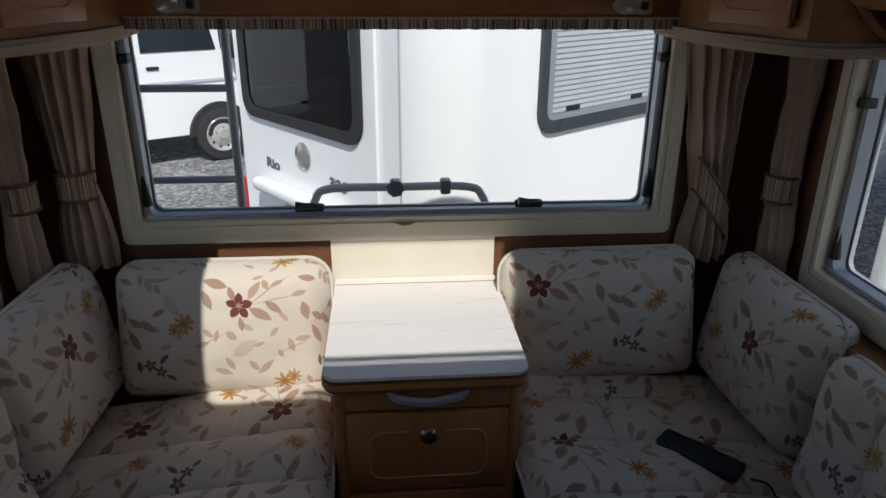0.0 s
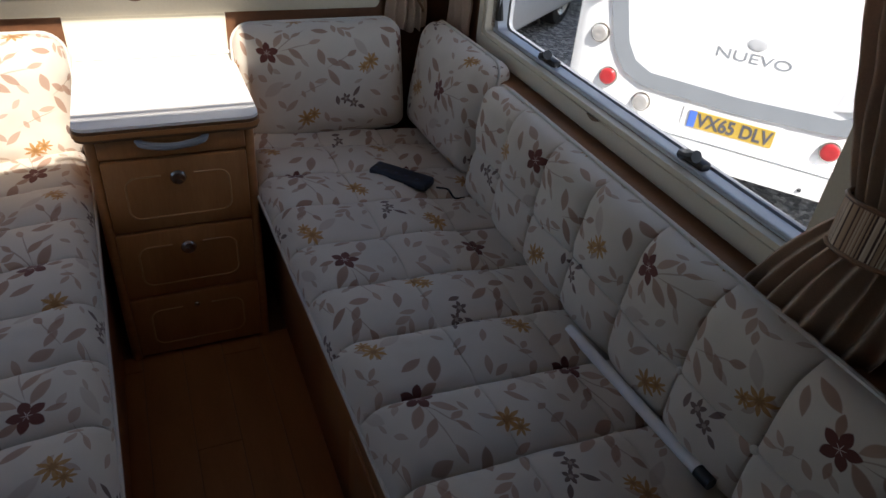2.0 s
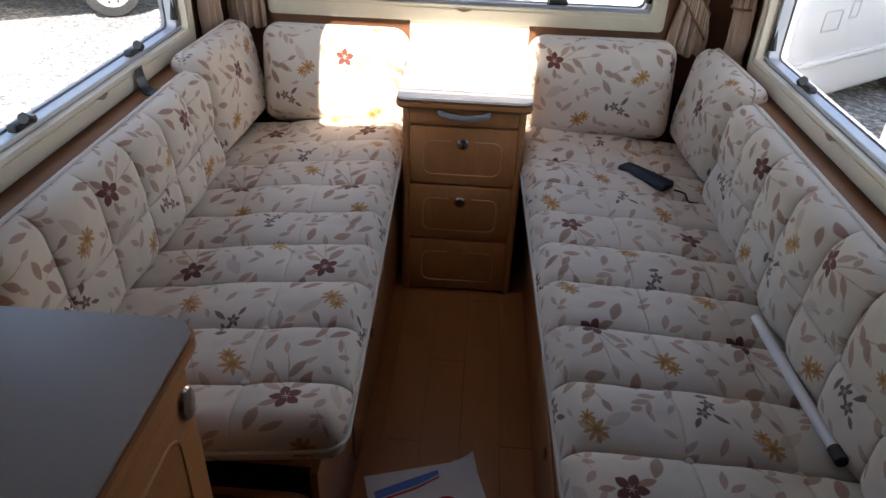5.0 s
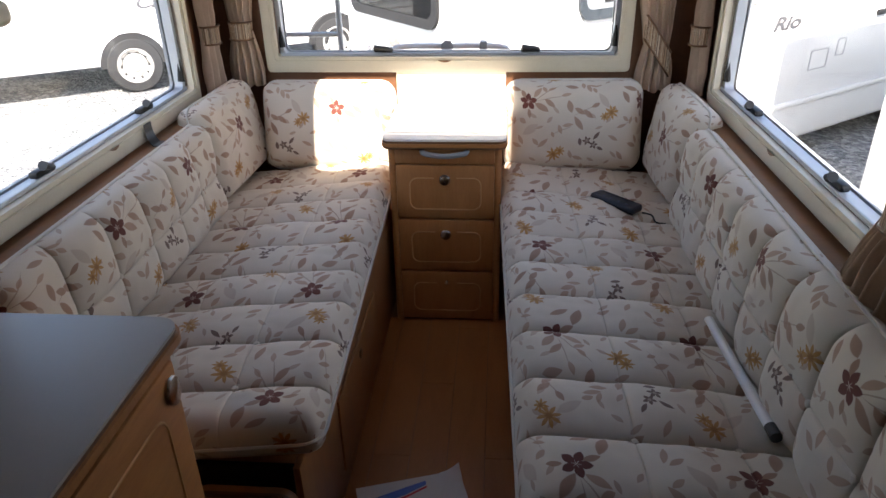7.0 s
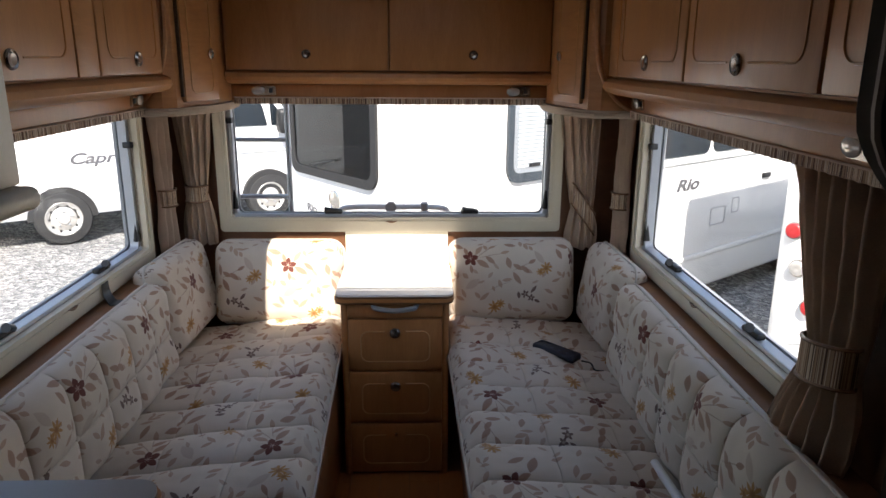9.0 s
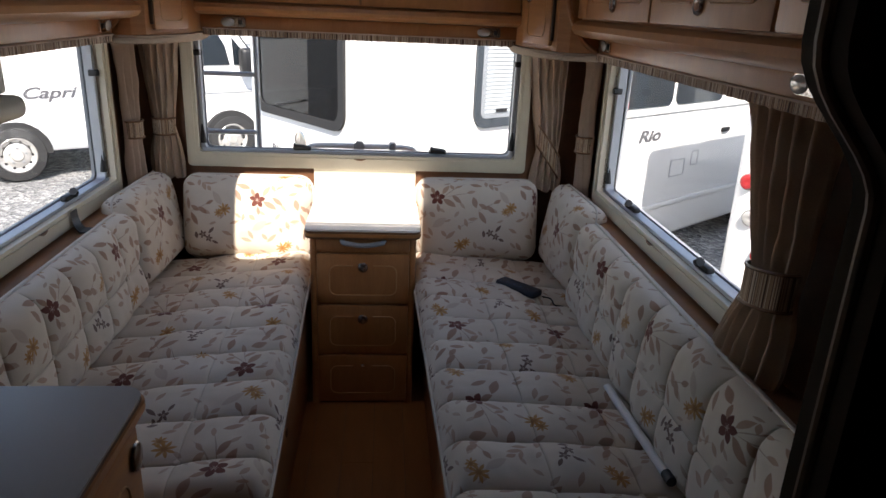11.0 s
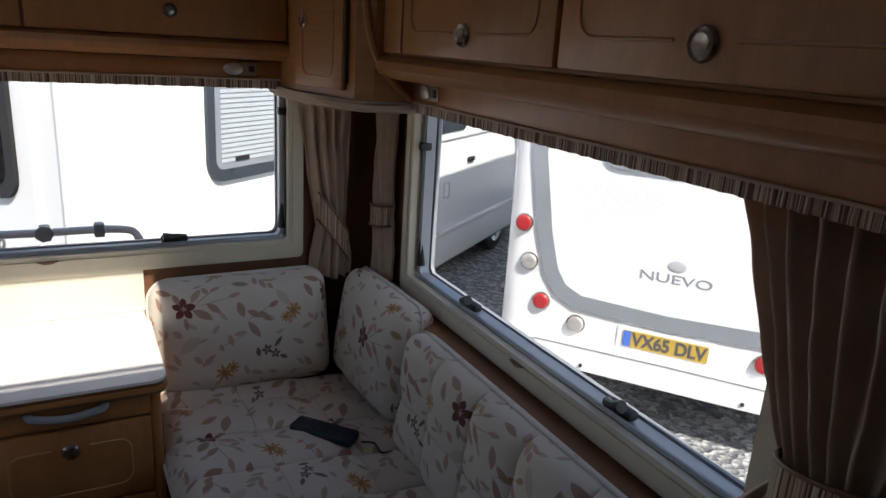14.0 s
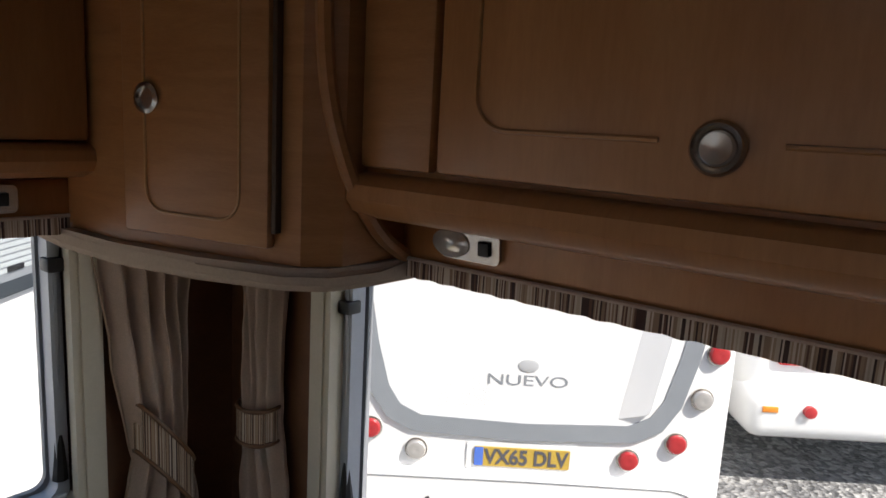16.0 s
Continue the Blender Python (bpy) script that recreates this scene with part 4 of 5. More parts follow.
def corner_pod(s, cx, dy, label):
    """A corner cupboard between two lockers: cheeks, hinged door, curved bead and padded underside. s: the side, cx: its mirror line."""
    def P(x, y):
        return (cx + s * (x - 0.0), y + dy)
    t = thing("corner_cupboard", (*P(0.85, 1.75), 1.51), label, "cupboard", "corner cupboards")
    poly = [P(0.648, 1.976), P(0.636, 1.80), P(0.641, 1.665), P(0.712, 1.395), P(0.752, 1.366), P(0.875, 1.366), P(1.0, 1.366), P(1.0, 1.976)]
    part("carcass", prism(poly if s > 0 else poly[::-1], 1.503, CEIL - 0.002), OAK, t)
    a, b = Vector((*P(0.641, 1.665), 0)), Vector((*P(0.712, 1.395), 0))
    d = (b - a).normalized()
    nrm = Vector((d.y, -d.x, 0)) * s
    if nrm.dot(Vector((-s, -1, 0))) < 0:
        nrm = -nrm

    def slab(u0, u1, z0, z1, o0, o1, bev=0.004):
        bm = box(u0, u1, o0, o1, z0, z1, bev)
        m = Matrix(((d.x, nrm.x, 0, a.x), (d.y, nrm.y, 0, a.y), (0, 0, 1, 0), (0, 0, 0, 1)))
        bmesh.ops.transform(bm, matrix=m, verts=bm.verts[:])
        return bm
    ln = (b - a).length
    dr = part("door", slab(0.022, ln - 0.035, 1.522, CEIL - 0.02, 0.0, 0.016), OAK, t)
    m = Matrix(((d.x, nrm.x, 0, a.x), (d.y, nrm.y, 0, a.y), (0, 0, 1, 0), (0, 0, 0, 1)))
    loop = [m @ Vector((u, 0.0165, z)) for u, z in rounded(0.06, ln - 0.075, 1.550, CEIL + 0.1, 0.03)]
    part("groove", tube(loop, 0.002, 6, True), GROOVE, dr, "routed line")
    kp = m @ Vector((0.066, 0.0165, 1.688))
    part("push_button", lathe(((0.018, 0.0), (0.019, 0.004), (0.014, 0.006), (0.012, 0.002), (0.004, 0.003)), facing(kp, nrm), 18), CHROME, dr, "recessed steel push-button")
    part("hinge", slab(ln - 0.033, ln - 0.027, 1.54, CEIL - 0.03, 0.0, 0.012, 0.001), BEAD, t, "long dark piano hinge")
    bead = arc([(*P(0.726, 1.380), CEIL - 0.01), (*P(0.728, 1.378), 1.75), (*P(0.748, 1.364), 1.63), (*P(0.80, 1.358), 1.545), (*P(0.880, 1.362), 1.492)], 8)
    part("bead", tube(bead, 0.010, 8), OAK, t, "curved wooden bead")
    pad = [P(0.633, 1.976), P(0.622, 1.80), P(0.627, 1.66), P(0.655, 1.52), P(0.690, 1.405), P(0.730, 1.362), P(0.80, 1.350), P(0.89, 1.356), P(1.0, 1.366), P(1.0, 1.976)]
    bm = prism(pad if s > 0 else pad[::-1], 1.474, 1.502)
    bmesh.ops.bevel(bm, geom=[e for e in bm.edges if abs(e.verts[0].co.z - e.verts[1].co.z) < 1e-4], offset=0.009, segments=3, affect="EDGES")
    part("padded_base", bm, PADDED, t, "beige padded underside")
    return t


corner_pod(1, -0.012, 0.0, "cherry wood corner cupboard with a padded underside")
corner_pod(-1, -0.03, 0.0, "cherry wood corner cupboard with a padded underside")


# ---- curtains ----
def curtain(p, along, out, width_top, width_tie, width_low, z_top, z_tie, z_low, seed, label, lean=0.0, tie_tilt=0.0, tie_h=0.068, depth=0.03, sweep=0.0):
    """A gathered curtain held by a striped tie-back: folds narrow to the tie and spread below it."""
    t = thing("curtain", (p[0], p[1], z_low), label, "curtain", "curtains")
    a, o = Vector(along).normalized(), Vector(out).normalized()
    rnd = random.Random(seed)
    folds = rnd.choice((5, 6)) if width_top < 0.3 else 7
    ph = rnd.uniform(0, 6)
    nu, nz = (190 if width_top > 0.3 else 100), 36
    bm = bmesh.new()
    rows = []
    for j in range(nz + 1):
        z = z_top + (z_low - z_top) * j / nz
        if z > z_tie:
            k = (z - z_tie) / (z_top - z_tie)
            w = width_tie + (width_top - width_tie) * k ** 0.8
            amp = depth * (0.45 + 0.55 * k)
        else:
            k = (z_tie - z) / (z_tie - z_low)
            w = width_tie + (width_low - width_tie) * math.sin(min(1, k * 1.3) * math.pi / 2)
            amp = depth * (0.45 + 0.35 * k)
        amp = min(amp, 0.46 * w / folds)
        sh = lean * max(0.0, (z - z_tie) / (z_top - z_tie)) + sweep * max(0.0, (z_tie - z) / (z_tie - z_low))
        row = []
        for side in (0, 1):
            for i in range(nu + 1):
                u = i / nu if side == 0 else 1 - i / nu
                f = amp * math.sin(u * folds * 2 * math.pi + ph + 0.6 * math.sin(3 * u + z * 3)) + 0.010 * noise.noise((u * 7, z * 5, seed)) + 0.005 * noise.noise((u * 19, z * 16, seed))
                bulge = depth * 0.9 * math.sin(math.pi * u)
                q = Vector((p[0], p[1], 0)) + a * ((u - 0.5) * w + sh + 0.004 * noise.noise((u * 5, z * 8, seed + 3))) + o * (f + bulge - (0.0 if side == 0 else 0.007))
                row.append(bm.verts.new((q.x, q.y, z + 0.006 * math.sin(u * 20 + seed) * (j == nz))))
        rows.append(row)
    n = len(rows[0])
    for j in range(nz):
        for i in range(n):
            k = (i + 1) % n
            bm.faces.new((rows[j][i], rows[j][k], rows[j + 1][k], rows[j + 1][i]))
    bm.faces.new(rows[0]), bm.faces.new(rows[-1][::-1])
    part("cloth", bm, CURTAIN, t)
    # the tie-back
    bm = bmesh.new()
    uvl = bm.loops.layers.uv.new("UVMap")
    seg, hz = 28, 4
    loops = []
    for j in range(hz + 1):
        lp = []
        for i in range(seg):
            an = 2 * math.pi * i / seg
            ca, sa = math.cos(an), math.sin(an)
            q = Vector((p[0], p[1], 0)) + a * (ca * (width_tie * 0.52 + 0.003) + 0.003 * math.sin(9 * an)) + o * (sa * (depth * 1.05) + depth * 0.35)
            lp.append(bm.verts.new((q.x, q.y, z_tie + tie_h * (0.5 - j / hz) + tie_tilt * ca)))
        loops.append(lp)
    for j in range(hz):
        for i in range(seg):
            k = (i + 1) % seg
            f = bm.faces.new((loops[j][i], loops[j][k], loops[j + 1][k], loops[j + 1][i]))
            for lp, (ii, jj) in zip(f.loops, ((i, j), (i + 1, j), (i + 1, j + 1), (i, j + 1))):
                lp[uvl].uv = (ii / seg * 0.35, jj * 0.02)
    tie = part("tie_back", bm, STRIPE, t, "striped tie-back")
    for hh in (0.5, -0.5):
        pts = []
        for i in range(20):
            an = 2 * math.pi * i / 20
            q = Vector((p[0], p[1], 0)) + a * (math.cos(an) * (width_tie * 0.52 + 0.004)) + o * (math.sin(an) * (depth * 1.08) + depth * 0.35)
            pts.append((q.x, q.y, z_tie + tie_h * hh + tie_tilt * math.cos(an)))
        part("tie_piping", tube(pts, 0.0042, 6, True), EDGE, tie)
    return t


CL = "beige curtain gathered in a striped tie-back"
curtain((-0.875, 1.945), (1, 0, 0), (0, -1, 0), 0.17, 0.085, 0.15, 1.50, 1.10, 0.87, 31, CL + " beside the rear window", depth=0.038)
curtain((-0.985, 1.835), (0, 1, 0), (1, 0, 0), 0.13, 0.075, 0.13, 1.50, 1.10, 0.87, 32, CL + " in the corner", depth=0.038)
curtain((0.835, 1.945), (1, 0, 0), (0, -1, 0), 0.19, 0.10, 0.15, 1.50, 1.03, 0.85, 33, CL + " hung askew in the corner", lean=-0.03, tie_tilt=-0.075, tie_h=0.095, depth=0.04)
curtain((0.985, 1.825), (0, 1, 0), (-1, 0, 0), 0.13, 0.075, 0.13, 1.50, 1.09, 0.87, 34, CL + " in the corner", depth=0.038)
curtain((0.955, 0.185), (0, 1, 0), (-1, 0, 0), 0.34, 0.145, 0.27, 1.485, 1.085, 0.80, 35, "wide " + CL + " beside the partition", lean=0.06, depth=0.042, tie_h=0.085, sweep=0.085, tie_tilt=-0.012)
curtain((-0.985, 0.15), (0, 1, 0), (1, 0, 0), 0.22, 0.12, 0.2, 1.485, 1.09, 0.87, 36, CL + " beside the cabinet")

# ---- partition and tall unit near the aisle ----
pt = thing("partition", (0.88, -0.33, 0), "wooden wardrobe side with a swept edge, shade put into its near-black colour", "partition", "", 0, "structure")
edge = [(0.760, 0.0), (0.758, 1.40)] + [(0.758 - 0.125 * (0.5 - 0.5 * math.cos(math.pi * k / 8)), 1.40 + 0.22 * k / 8) for k in range(1, 9)] + [(0.630, CEIL - 0.002), (XW - 0.002, CEIL - 0.002), (XW - 0.002, 0.0)]
# the panel's deep shade comes from its board colour
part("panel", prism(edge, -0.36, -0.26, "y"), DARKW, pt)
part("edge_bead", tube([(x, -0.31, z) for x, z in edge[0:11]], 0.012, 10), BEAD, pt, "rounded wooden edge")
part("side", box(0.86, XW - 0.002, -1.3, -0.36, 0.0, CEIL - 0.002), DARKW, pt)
tu = thing("wall_unit", (-0.75, -0.3, 1.40), "pale wall unit with a rounded shelf edge over the cabinet", "unit")
part("panel", box(-XW + 0.004, -0.520, -0.62, 0.0, 1.480, CEIL - 0.002, 0.006), CREAM, tu)
part("shelf", box(-XW + 0.004, -0.497, -0.64, 0.015, 1.440, 1.478, 0.016, 4), CREAM, tu)
part("groove", tube([(-0.5195, y, z) for y, z in rounded(-0.56, -0.06, 1.53, 1.93, 0.05)], 0.003, 6, True), EDGE, tu)

# ---- loose things ----
rc = thing("remote_control", (0.637, 1.40, 0.560), "dark blue remote control with rubber keys on the sofa", "remote", rz=-48)
part("body", box(-0.098, 0.098, -0.032, 0.032, 0.0, 0.028, 0.009, 3), NAVY, rc, local=True)
for i in range(5):
    for j in range(2):
        part("key", box(-0.09 + i * 0.035, -0.075 + i * 0.035, -0.02 + j * 0.026, -0.006 + j * 0.026, 0.024, 0.028, 0.002), KEYPAD, rc, "blue rubber key", local=True)
part("cord", tube(arc([(0.118, 0.0, 0.012), (0.15, 0.015, 0.008), (0.18, 0.0, -0.004), (0.20, 0.03, -0.012)]), 0.003, 6), BLACK, rc, "thin black cord", local=True)
pole = thing("pole", (0.80, 0.40, 0.56), "white metal pole with a black end lying on the sofa", "pole")
part("tube", tube(((0.776, 0.640, 0.560), (0.792, 0.21, 0.570)), 0.0125, 14), WHITEP, pole)
part("end_cap", tube(((0.792, 0.21, 0.570), (0.793, 0.175, 0.571)), 0.0135, 14), BLACK, pole, "black rubber end")
st = thing("strap", (-0.955, 1.17, 0.86), "black webbing strap hanging over the ledge", "strap")
bm = bmesh.new()
ptsS = [Vector(q) for q in ((-0.990, 1.225, 0.915), (-0.982, 1.215, 0.880), (-0.955, 1.19, 0.858), (-0.925, 1.16, 0.866), (-0.89, 1.13, 0.874))]
rowsS = [[bm.verts.new(q + Vector((0, dy, dz))) for dy, dz in ((-0.027, 0), (0.027, 0), (0.027, 0.004), (-0.027, 0.004))] for q in arc(ptsS, 4)]
for r0, r1 in zip(rowsS, rowsS[1:]):
    for k in range(4):
        j = (k + 1) % 4
        bm.faces.new((r0[k], r0[j], r1[j], r1[k]))
bm.faces.new(rowsS[0]), bm.faces.new(rowsS[-1][::-1])
part("webbing", bm, BLACK, st)
lf = thing("leaflet", (-0.02, 0.45, 0.001), "white leaflet with blue and red print on the floor", "leaflet", rz=17)
part("sheet", prism([(-0.16, -0.12), (0.12, -0.12), (0.16, -0.08), (0.16, 0.12), (-0.16, 0.12)], 0.001, 0.0035), PAPER, lf, local=True)
cb = bmesh.new()
fold = [[cb.verts.new((0.10 + 0.015 * i, 0.122 - 0.012 * k, 0.005 + 0.0035 * i * i * (1 - k / 5) / 2)) for k in range(5)] for i in range(5)]
for i in range(4):
    for k in range(4):
        cb.faces.new((fold[i][k], fold[i + 1][k], fold[i + 1][k + 1], fold[i][k + 1]))
part("curled_corner", cb, PAPER, lf, "corner curled upwards", local=True)
part("blue_band", prism([(-0.14, 0.035), (-0.02, 0.06), (0.05, 0.085), (0.05, 0.10), (-0.03, 0.085), (-0.14, 0.062)], 0.0036, 0.0046), BLUE, lf, "blue printed band", local=True)
part("red_line", prism([(-0.14, 0.024), (-0.02, 0.048), (0.05, 0.074), (0.05, 0.080), (-0.02, 0.055), (-0.14, 0.031)], 0.0036, 0.0046), REDP, lf, "red printed line", local=True)
part("swirl", tube([(0.045 + 0.03 * math.cos(a) * (1 + 0.2 * a / 6), -0.02 + 0.022 * math.sin(a), 0.0055) for a in np.linspace(0, 5.2, 22)], 0.004, 6), REDP, lf, "red printed swirl", local=True)

# ---- ladder and rack on the outside of the rear wall ----
ld = thing("ladder", (-0.68, 2.19, 0.3), "grey metal ladder on the outside of the rear wall", "ladder")
for x in (-0.515, -0.83):
    part("upright", tube(((x, 2.19, 0.2), (x, 2.19, 2.2)), 0.0125, 10), ALU, ld)
for z in (0.495, 0.765, 1.035, 1.305, 1.575):
    part("rung", tube(((-0.82, 2.19, z), (-0.52, 2.19, z)), 0.011, 10), ALU, ld)
for z in (0.3, 1.9):
    for x in (-0.515, -0.83):
        part("bracket", tube(((x, 2.03, z), (x, 2.19, z)), 0.012, 8), ALU, ld)
rk = thing("cycle_rack", (-0.05, 2.3, 0.3), "folded grey tubular cycle rack on the rear wall", "rack")
part("hoop", tube(arc([(-0.325, 2.33, 0.3), (-0.325, 2.36, 0.80), (-0.312, 2.38, 0.908), (-0.26, 2.39, 0.940), (-0.05, 2.39, 0.942), (0.19, 2.39, 0.940), (0.25, 2.38, 0.908), (0.265, 2.36, 0.80), (0.265, 2.33, 0.3)], 6), 0.014, 10), RACKG, rk)
for x in (-0.045, 0.125):
    part("clamp", box(x - 0.018, x + 0.018, 2.365, 2.415, 0.918, 0.968, 0.008), TRIMG, rk, "grey plastic clamp")
part("clamp_knob", lathe(((0.012, 0), (0.03, 0.004), (0.03, 0.016), (0.012, 0.022)), facing((-0.045, 2.365, 0.947), (0, -1, 0)), 7), TRIMG, rk, "grey star knob")
for x in (-0.325, 0.265):
    part("rack_bracket", box(x - 0.02, x + 0.02, 2.03, 2.34, 0.28, 0.32, 0.006), ALU, rk)


# ---- outdoors ----
tagged(part("ground", box(-600, 600, -600, 600, GROUND - 0.2, GROUND), GRAVEL), "grey loose gravel of the sales yard", "ground", "", "structure")


def wheel(parent, p, out, r=0.335, w=0.2):
    """A road wheel: tyre with shoulders, steel rim with bolt holes, hub; out: the way its face looks, in the vehicle's axes."""
    m = facing(p, out)
    wl_ = part("wheel", lathe(((r * 0.66, -w), (r * 0.93, -w), (r, -w * 0.85), (r, -w * 0.15), (r * 0.94, 0.0), (r * 0.66, 0.012), (r * 0.60, -0.02)), m, 36), TYRE, parent, "black tyre", local=True)
    part("rim", lathe(((r * 0.60, -0.06), (r * 0.645, 0.004), (r * 0.62, 0.01), (r * 0.55, -0.012), (r * 0.46, -0.02), (r * 0.36, -0.004), (r * 0.22, 0.004), (r * 0.18, 0.02), (r * 0.05, 0.024)), m, 36), CLEARL, wl_, "pale steel rim", local=True)
    for k in range(10):
        a = 2 * math.pi * k / 10
        part("rim_hole", lathe(((r * 0.045, -0.006), (r * 0.052, 0.001), (r * 0.03, 0.002)), m @ Matrix.Translation((r * 0.485 * math.cos(a), r * 0.485 * math.sin(a), -0.014)), 10), RUBBER, wl_, "dark vent hole", local=True)
    for k in range(5):
        a = 2 * math.pi * k / 5 + 0.3
        part("bolt", lathe(((r * 0.04, 0), (r * 0.04, 0.012), (r * 0.02, 0.016)), m @ Matrix.Translation((r * 0.28 * math.cos(a), r * 0.28 * math.sin(a), 0.0)), 8), TRIMG, wl_, local=True)
    return wl_


def body_bm(ln, w, z0, z1, r=0.12, nose=0.0):
    """A vehicle body block, x forward from its rear face, y to its left from its right side."""
    bm = box(0, ln, 0, w, z0, z1)
    up = [e for e in bm.edges if abs(e.verts[0].co.z - e.verts[1].co.z) > 0.01 or min(e.verts[0].co.z, e.verts[1].co.z) > z0 + 0.01]
    bmesh.ops.bevel(bm, geom=up, offset=r, segments=6, profile=0.5, affect="EDGES")
    return bm


HEAD = math.degrees(math.atan2(0.606, 0.795))
# white coachbuilt van seen through the rear window: its near corner, tailgate and side
rio = thing("campervan", (-0.05, 3.42, GROUND), "white camper van with a tinted tailgate window and blinds", "van", rz=HEAD)
RWD = 1.80
rio.matrix_basis = rio.matrix_basis @ Matrix.Scale(0.94, 4)
RS = -0.40      # the right side, beyond the broadly rounded rear corner
bm = body_bm(7.2, RWD - RS, 0.30, 2.62, 0.30)
bmesh.ops.translate(bm, vec=(0, RS, 0), verts=bm.verts[:])
bm.normal_update()
flat = [f for f in bm.faces if f.normal.x < -0.9999 or f.normal.y > 0.9999]
bmesh.ops.delete(bm, geom=flat, context="FACES")
part("body", bm, BODY, rio, local=True)
TWIN = rounded(0.235, 1.46, 1.55, 2.30, 0.10)
part("rear_wall", ring(rounded(RS + 0.295, RWD - 0.295, 0.30, 2.325, 0.004), TWIN, 0.0, 0.02, "x"), BODY, rio, "white rear wall", local=True)
lw_ = part("left_wall", ring(rounded(0.295, 6.905, 0.30, 2.325, 0.004), rounded(1.0, 1.75, 1.72, 2.26, 0.08), RWD - 0.02, RWD, "y"), BODY, rio, "white side wall", local=True)
part("lining", ring(rounded(0.10, 3.2, 0.62, 2.50, 0.004), rounded(0.98, 1.77, 1.70, 2.28, 0.08), RWD - 0.035, RWD - 0.024, "y"), TRIMG, lw_, "grey inner lining", local=True)
part("berth", box(0.15, 2.2, RWD - 0.75, RWD - 0.04, 0.62, 1.30, 0.05, 3), TRIMG, rio, "grey upholstered rear berth", local=True)
part("locker", box(1.9, 2.6, RWD - 0.70, RWD - 0.04, 1.30, 2.45, 0.01), TRIMG, rio, "grey inner cupboard", local=True)
part("grab_rail", tube(((0.12, RWD - 0.06, 1.62), (0.9, RWD - 0.06, 1.62)), 0.014), SKIRT, rio, local=True)
part("skirt", box(0.12, 7.1, RS - 0.012, RWD + 0.01, 0.22, 0.60, 0.05, 3), BODY, rio, local=True)
part("underside", box(0.3, 6.9, 0.15, RWD - 0.15, 0.12, 0.30), RUBBER, rio, local=True)
tg = part("tailgate", ring(rounded(0.09, RWD - 0.20, 0.55, 2.36, 0.10), TWIN, -0.022, -0.002, "x"), BODY, rio, "white tailgate", local=True)
part("tailgate_window", prism(rounded(0.215, 1.48, 1.53, 2.32, 0.11), -0.032, -0.0255, "x"), TINTED, tg, "dark tinted window", local=True)
part("window_seal", ring(rounded(0.195, 1.50, 1.51, 2.34, 0.12), rounded(0.262, 1.433, 1.577, 2.273, 0.085), -0.046, -0.0225, "x"), RUBBER, tg, "black rubber seal", local=True)
part("badge", lathe(((0.082, 0.0), (0.086, 0.010), (0.072, 0.016), (0.068, 0.011), (0.040, 0.016), (0.012, 0.018)), facing((-0.022, 0.82, 1.35), (-1, 0, 0)), 24), CHROME, tg, "round steel badge", local=True)
part("plate_ledge", box(-0.13, -0.02, 0.37, 1.33, 1.045, 1.135, 0.035, 3), BODY, tg, "white moulded ledge over the plate", local=True)
part("number_plate", box(-0.032, -0.022, 0.55, 1.07, 0.90, 1.01, 0.002), PLATEY, tg, "yellow number plate", local=True)
part("wiper", tube(((-0.05, 1.15, 1.60), (-0.055, 0.75, 1.68)), 0.008), BLACK, tg, "black wiper", local=True)
REARW = Matrix(((0, 0, -1, 0), (-1, 0, 0, 0), (0, 1, 0, 0), (0, 0, 0, 1)))
writing("lettering", "Rio", 0.098, INK, rio, Matrix.Translation((-0.025, 1.20, 1.225)) @ REARW @ Matrix.Diagonal((1.25, 0.9, 1, 1)), bold=0.004)
writing("lettering", "320", 0.105, INK, rio, Matrix.Translation((-0.025, 0.47, 1.24)) @ REARW @ Matrix.Diagonal((1.2, 0.9, 1, 1)), shear=0.2, bold=0.004)
part("rear_bumper", box(-0.11, 0.06, 0.04, RWD - 0.04, 0.34, 0.66, 0.06, 3), BODY, rio, "white moulded bumper", local=True)
part("tail_lamp", box(-0.03, 0.05, RWD - 0.10, RWD - 0.01, 0.72, 1.02, 0.02), REDL, rio, "red tail lamp", local=True)
part("corner_strip", box(-0.004, 0.0, -0.092, -0.080, 0.66, 2.3), SKIRT, rio, local=True)
sw = part("side_window", prism(rounded(0.665, 2.03, 1.58, 2.34, 0.11), RS - 0.024, RS + 0.002, "y"), FRAMED, rio, "dark framed side window", local=True)
part("side_pane", prism(rounded(0.72, 1.96, 1.65, 2.29, 0.06), RS - 0.026, RS - 0.0245, "y"), TRIMG, sw, "tinted pane", local=True)
for k in range(20):
    part("blind_slat", box(0.76, 1.86, RS - 0.029, RS - 0.0265, 1.69 + k * 0.028, 1.709 + k * 0.028), BLIND, sw, "pale blind slat", local=True)
for x in (0.93, 1.54):
    part("window_catch", box(x - 0.06, x + 0.06, RS - 0.034, RS - 0.0295, 1.69, 1.715, 0.002), BLACK, sw, local=True)
SIDEW = Matrix(((1, 0, 0, 0), (0, 0, -1, 0), (0, 1, 0, 0), (0, 0, 0, 1)))
writing("lettering", "Rio", 0.17, INK, rio, Matrix.Translation((3.04, RS - 0.004, 1.32)) @ SIDEW @ Matrix.Diagonal((1.6, 0.9, 1, 1)), shear=0.25, bold=0.006)
for a, c in ((2.35, 3.35), (3.42, 4.35), (4.7, 5.9)):
    part("side_glass", prism(rounded(a, c, 1.60, 2.20, 0.08), RS - 0.012, RS + 0.002, "y"), DARKGLASS, rio, "dark side glass", local=True)
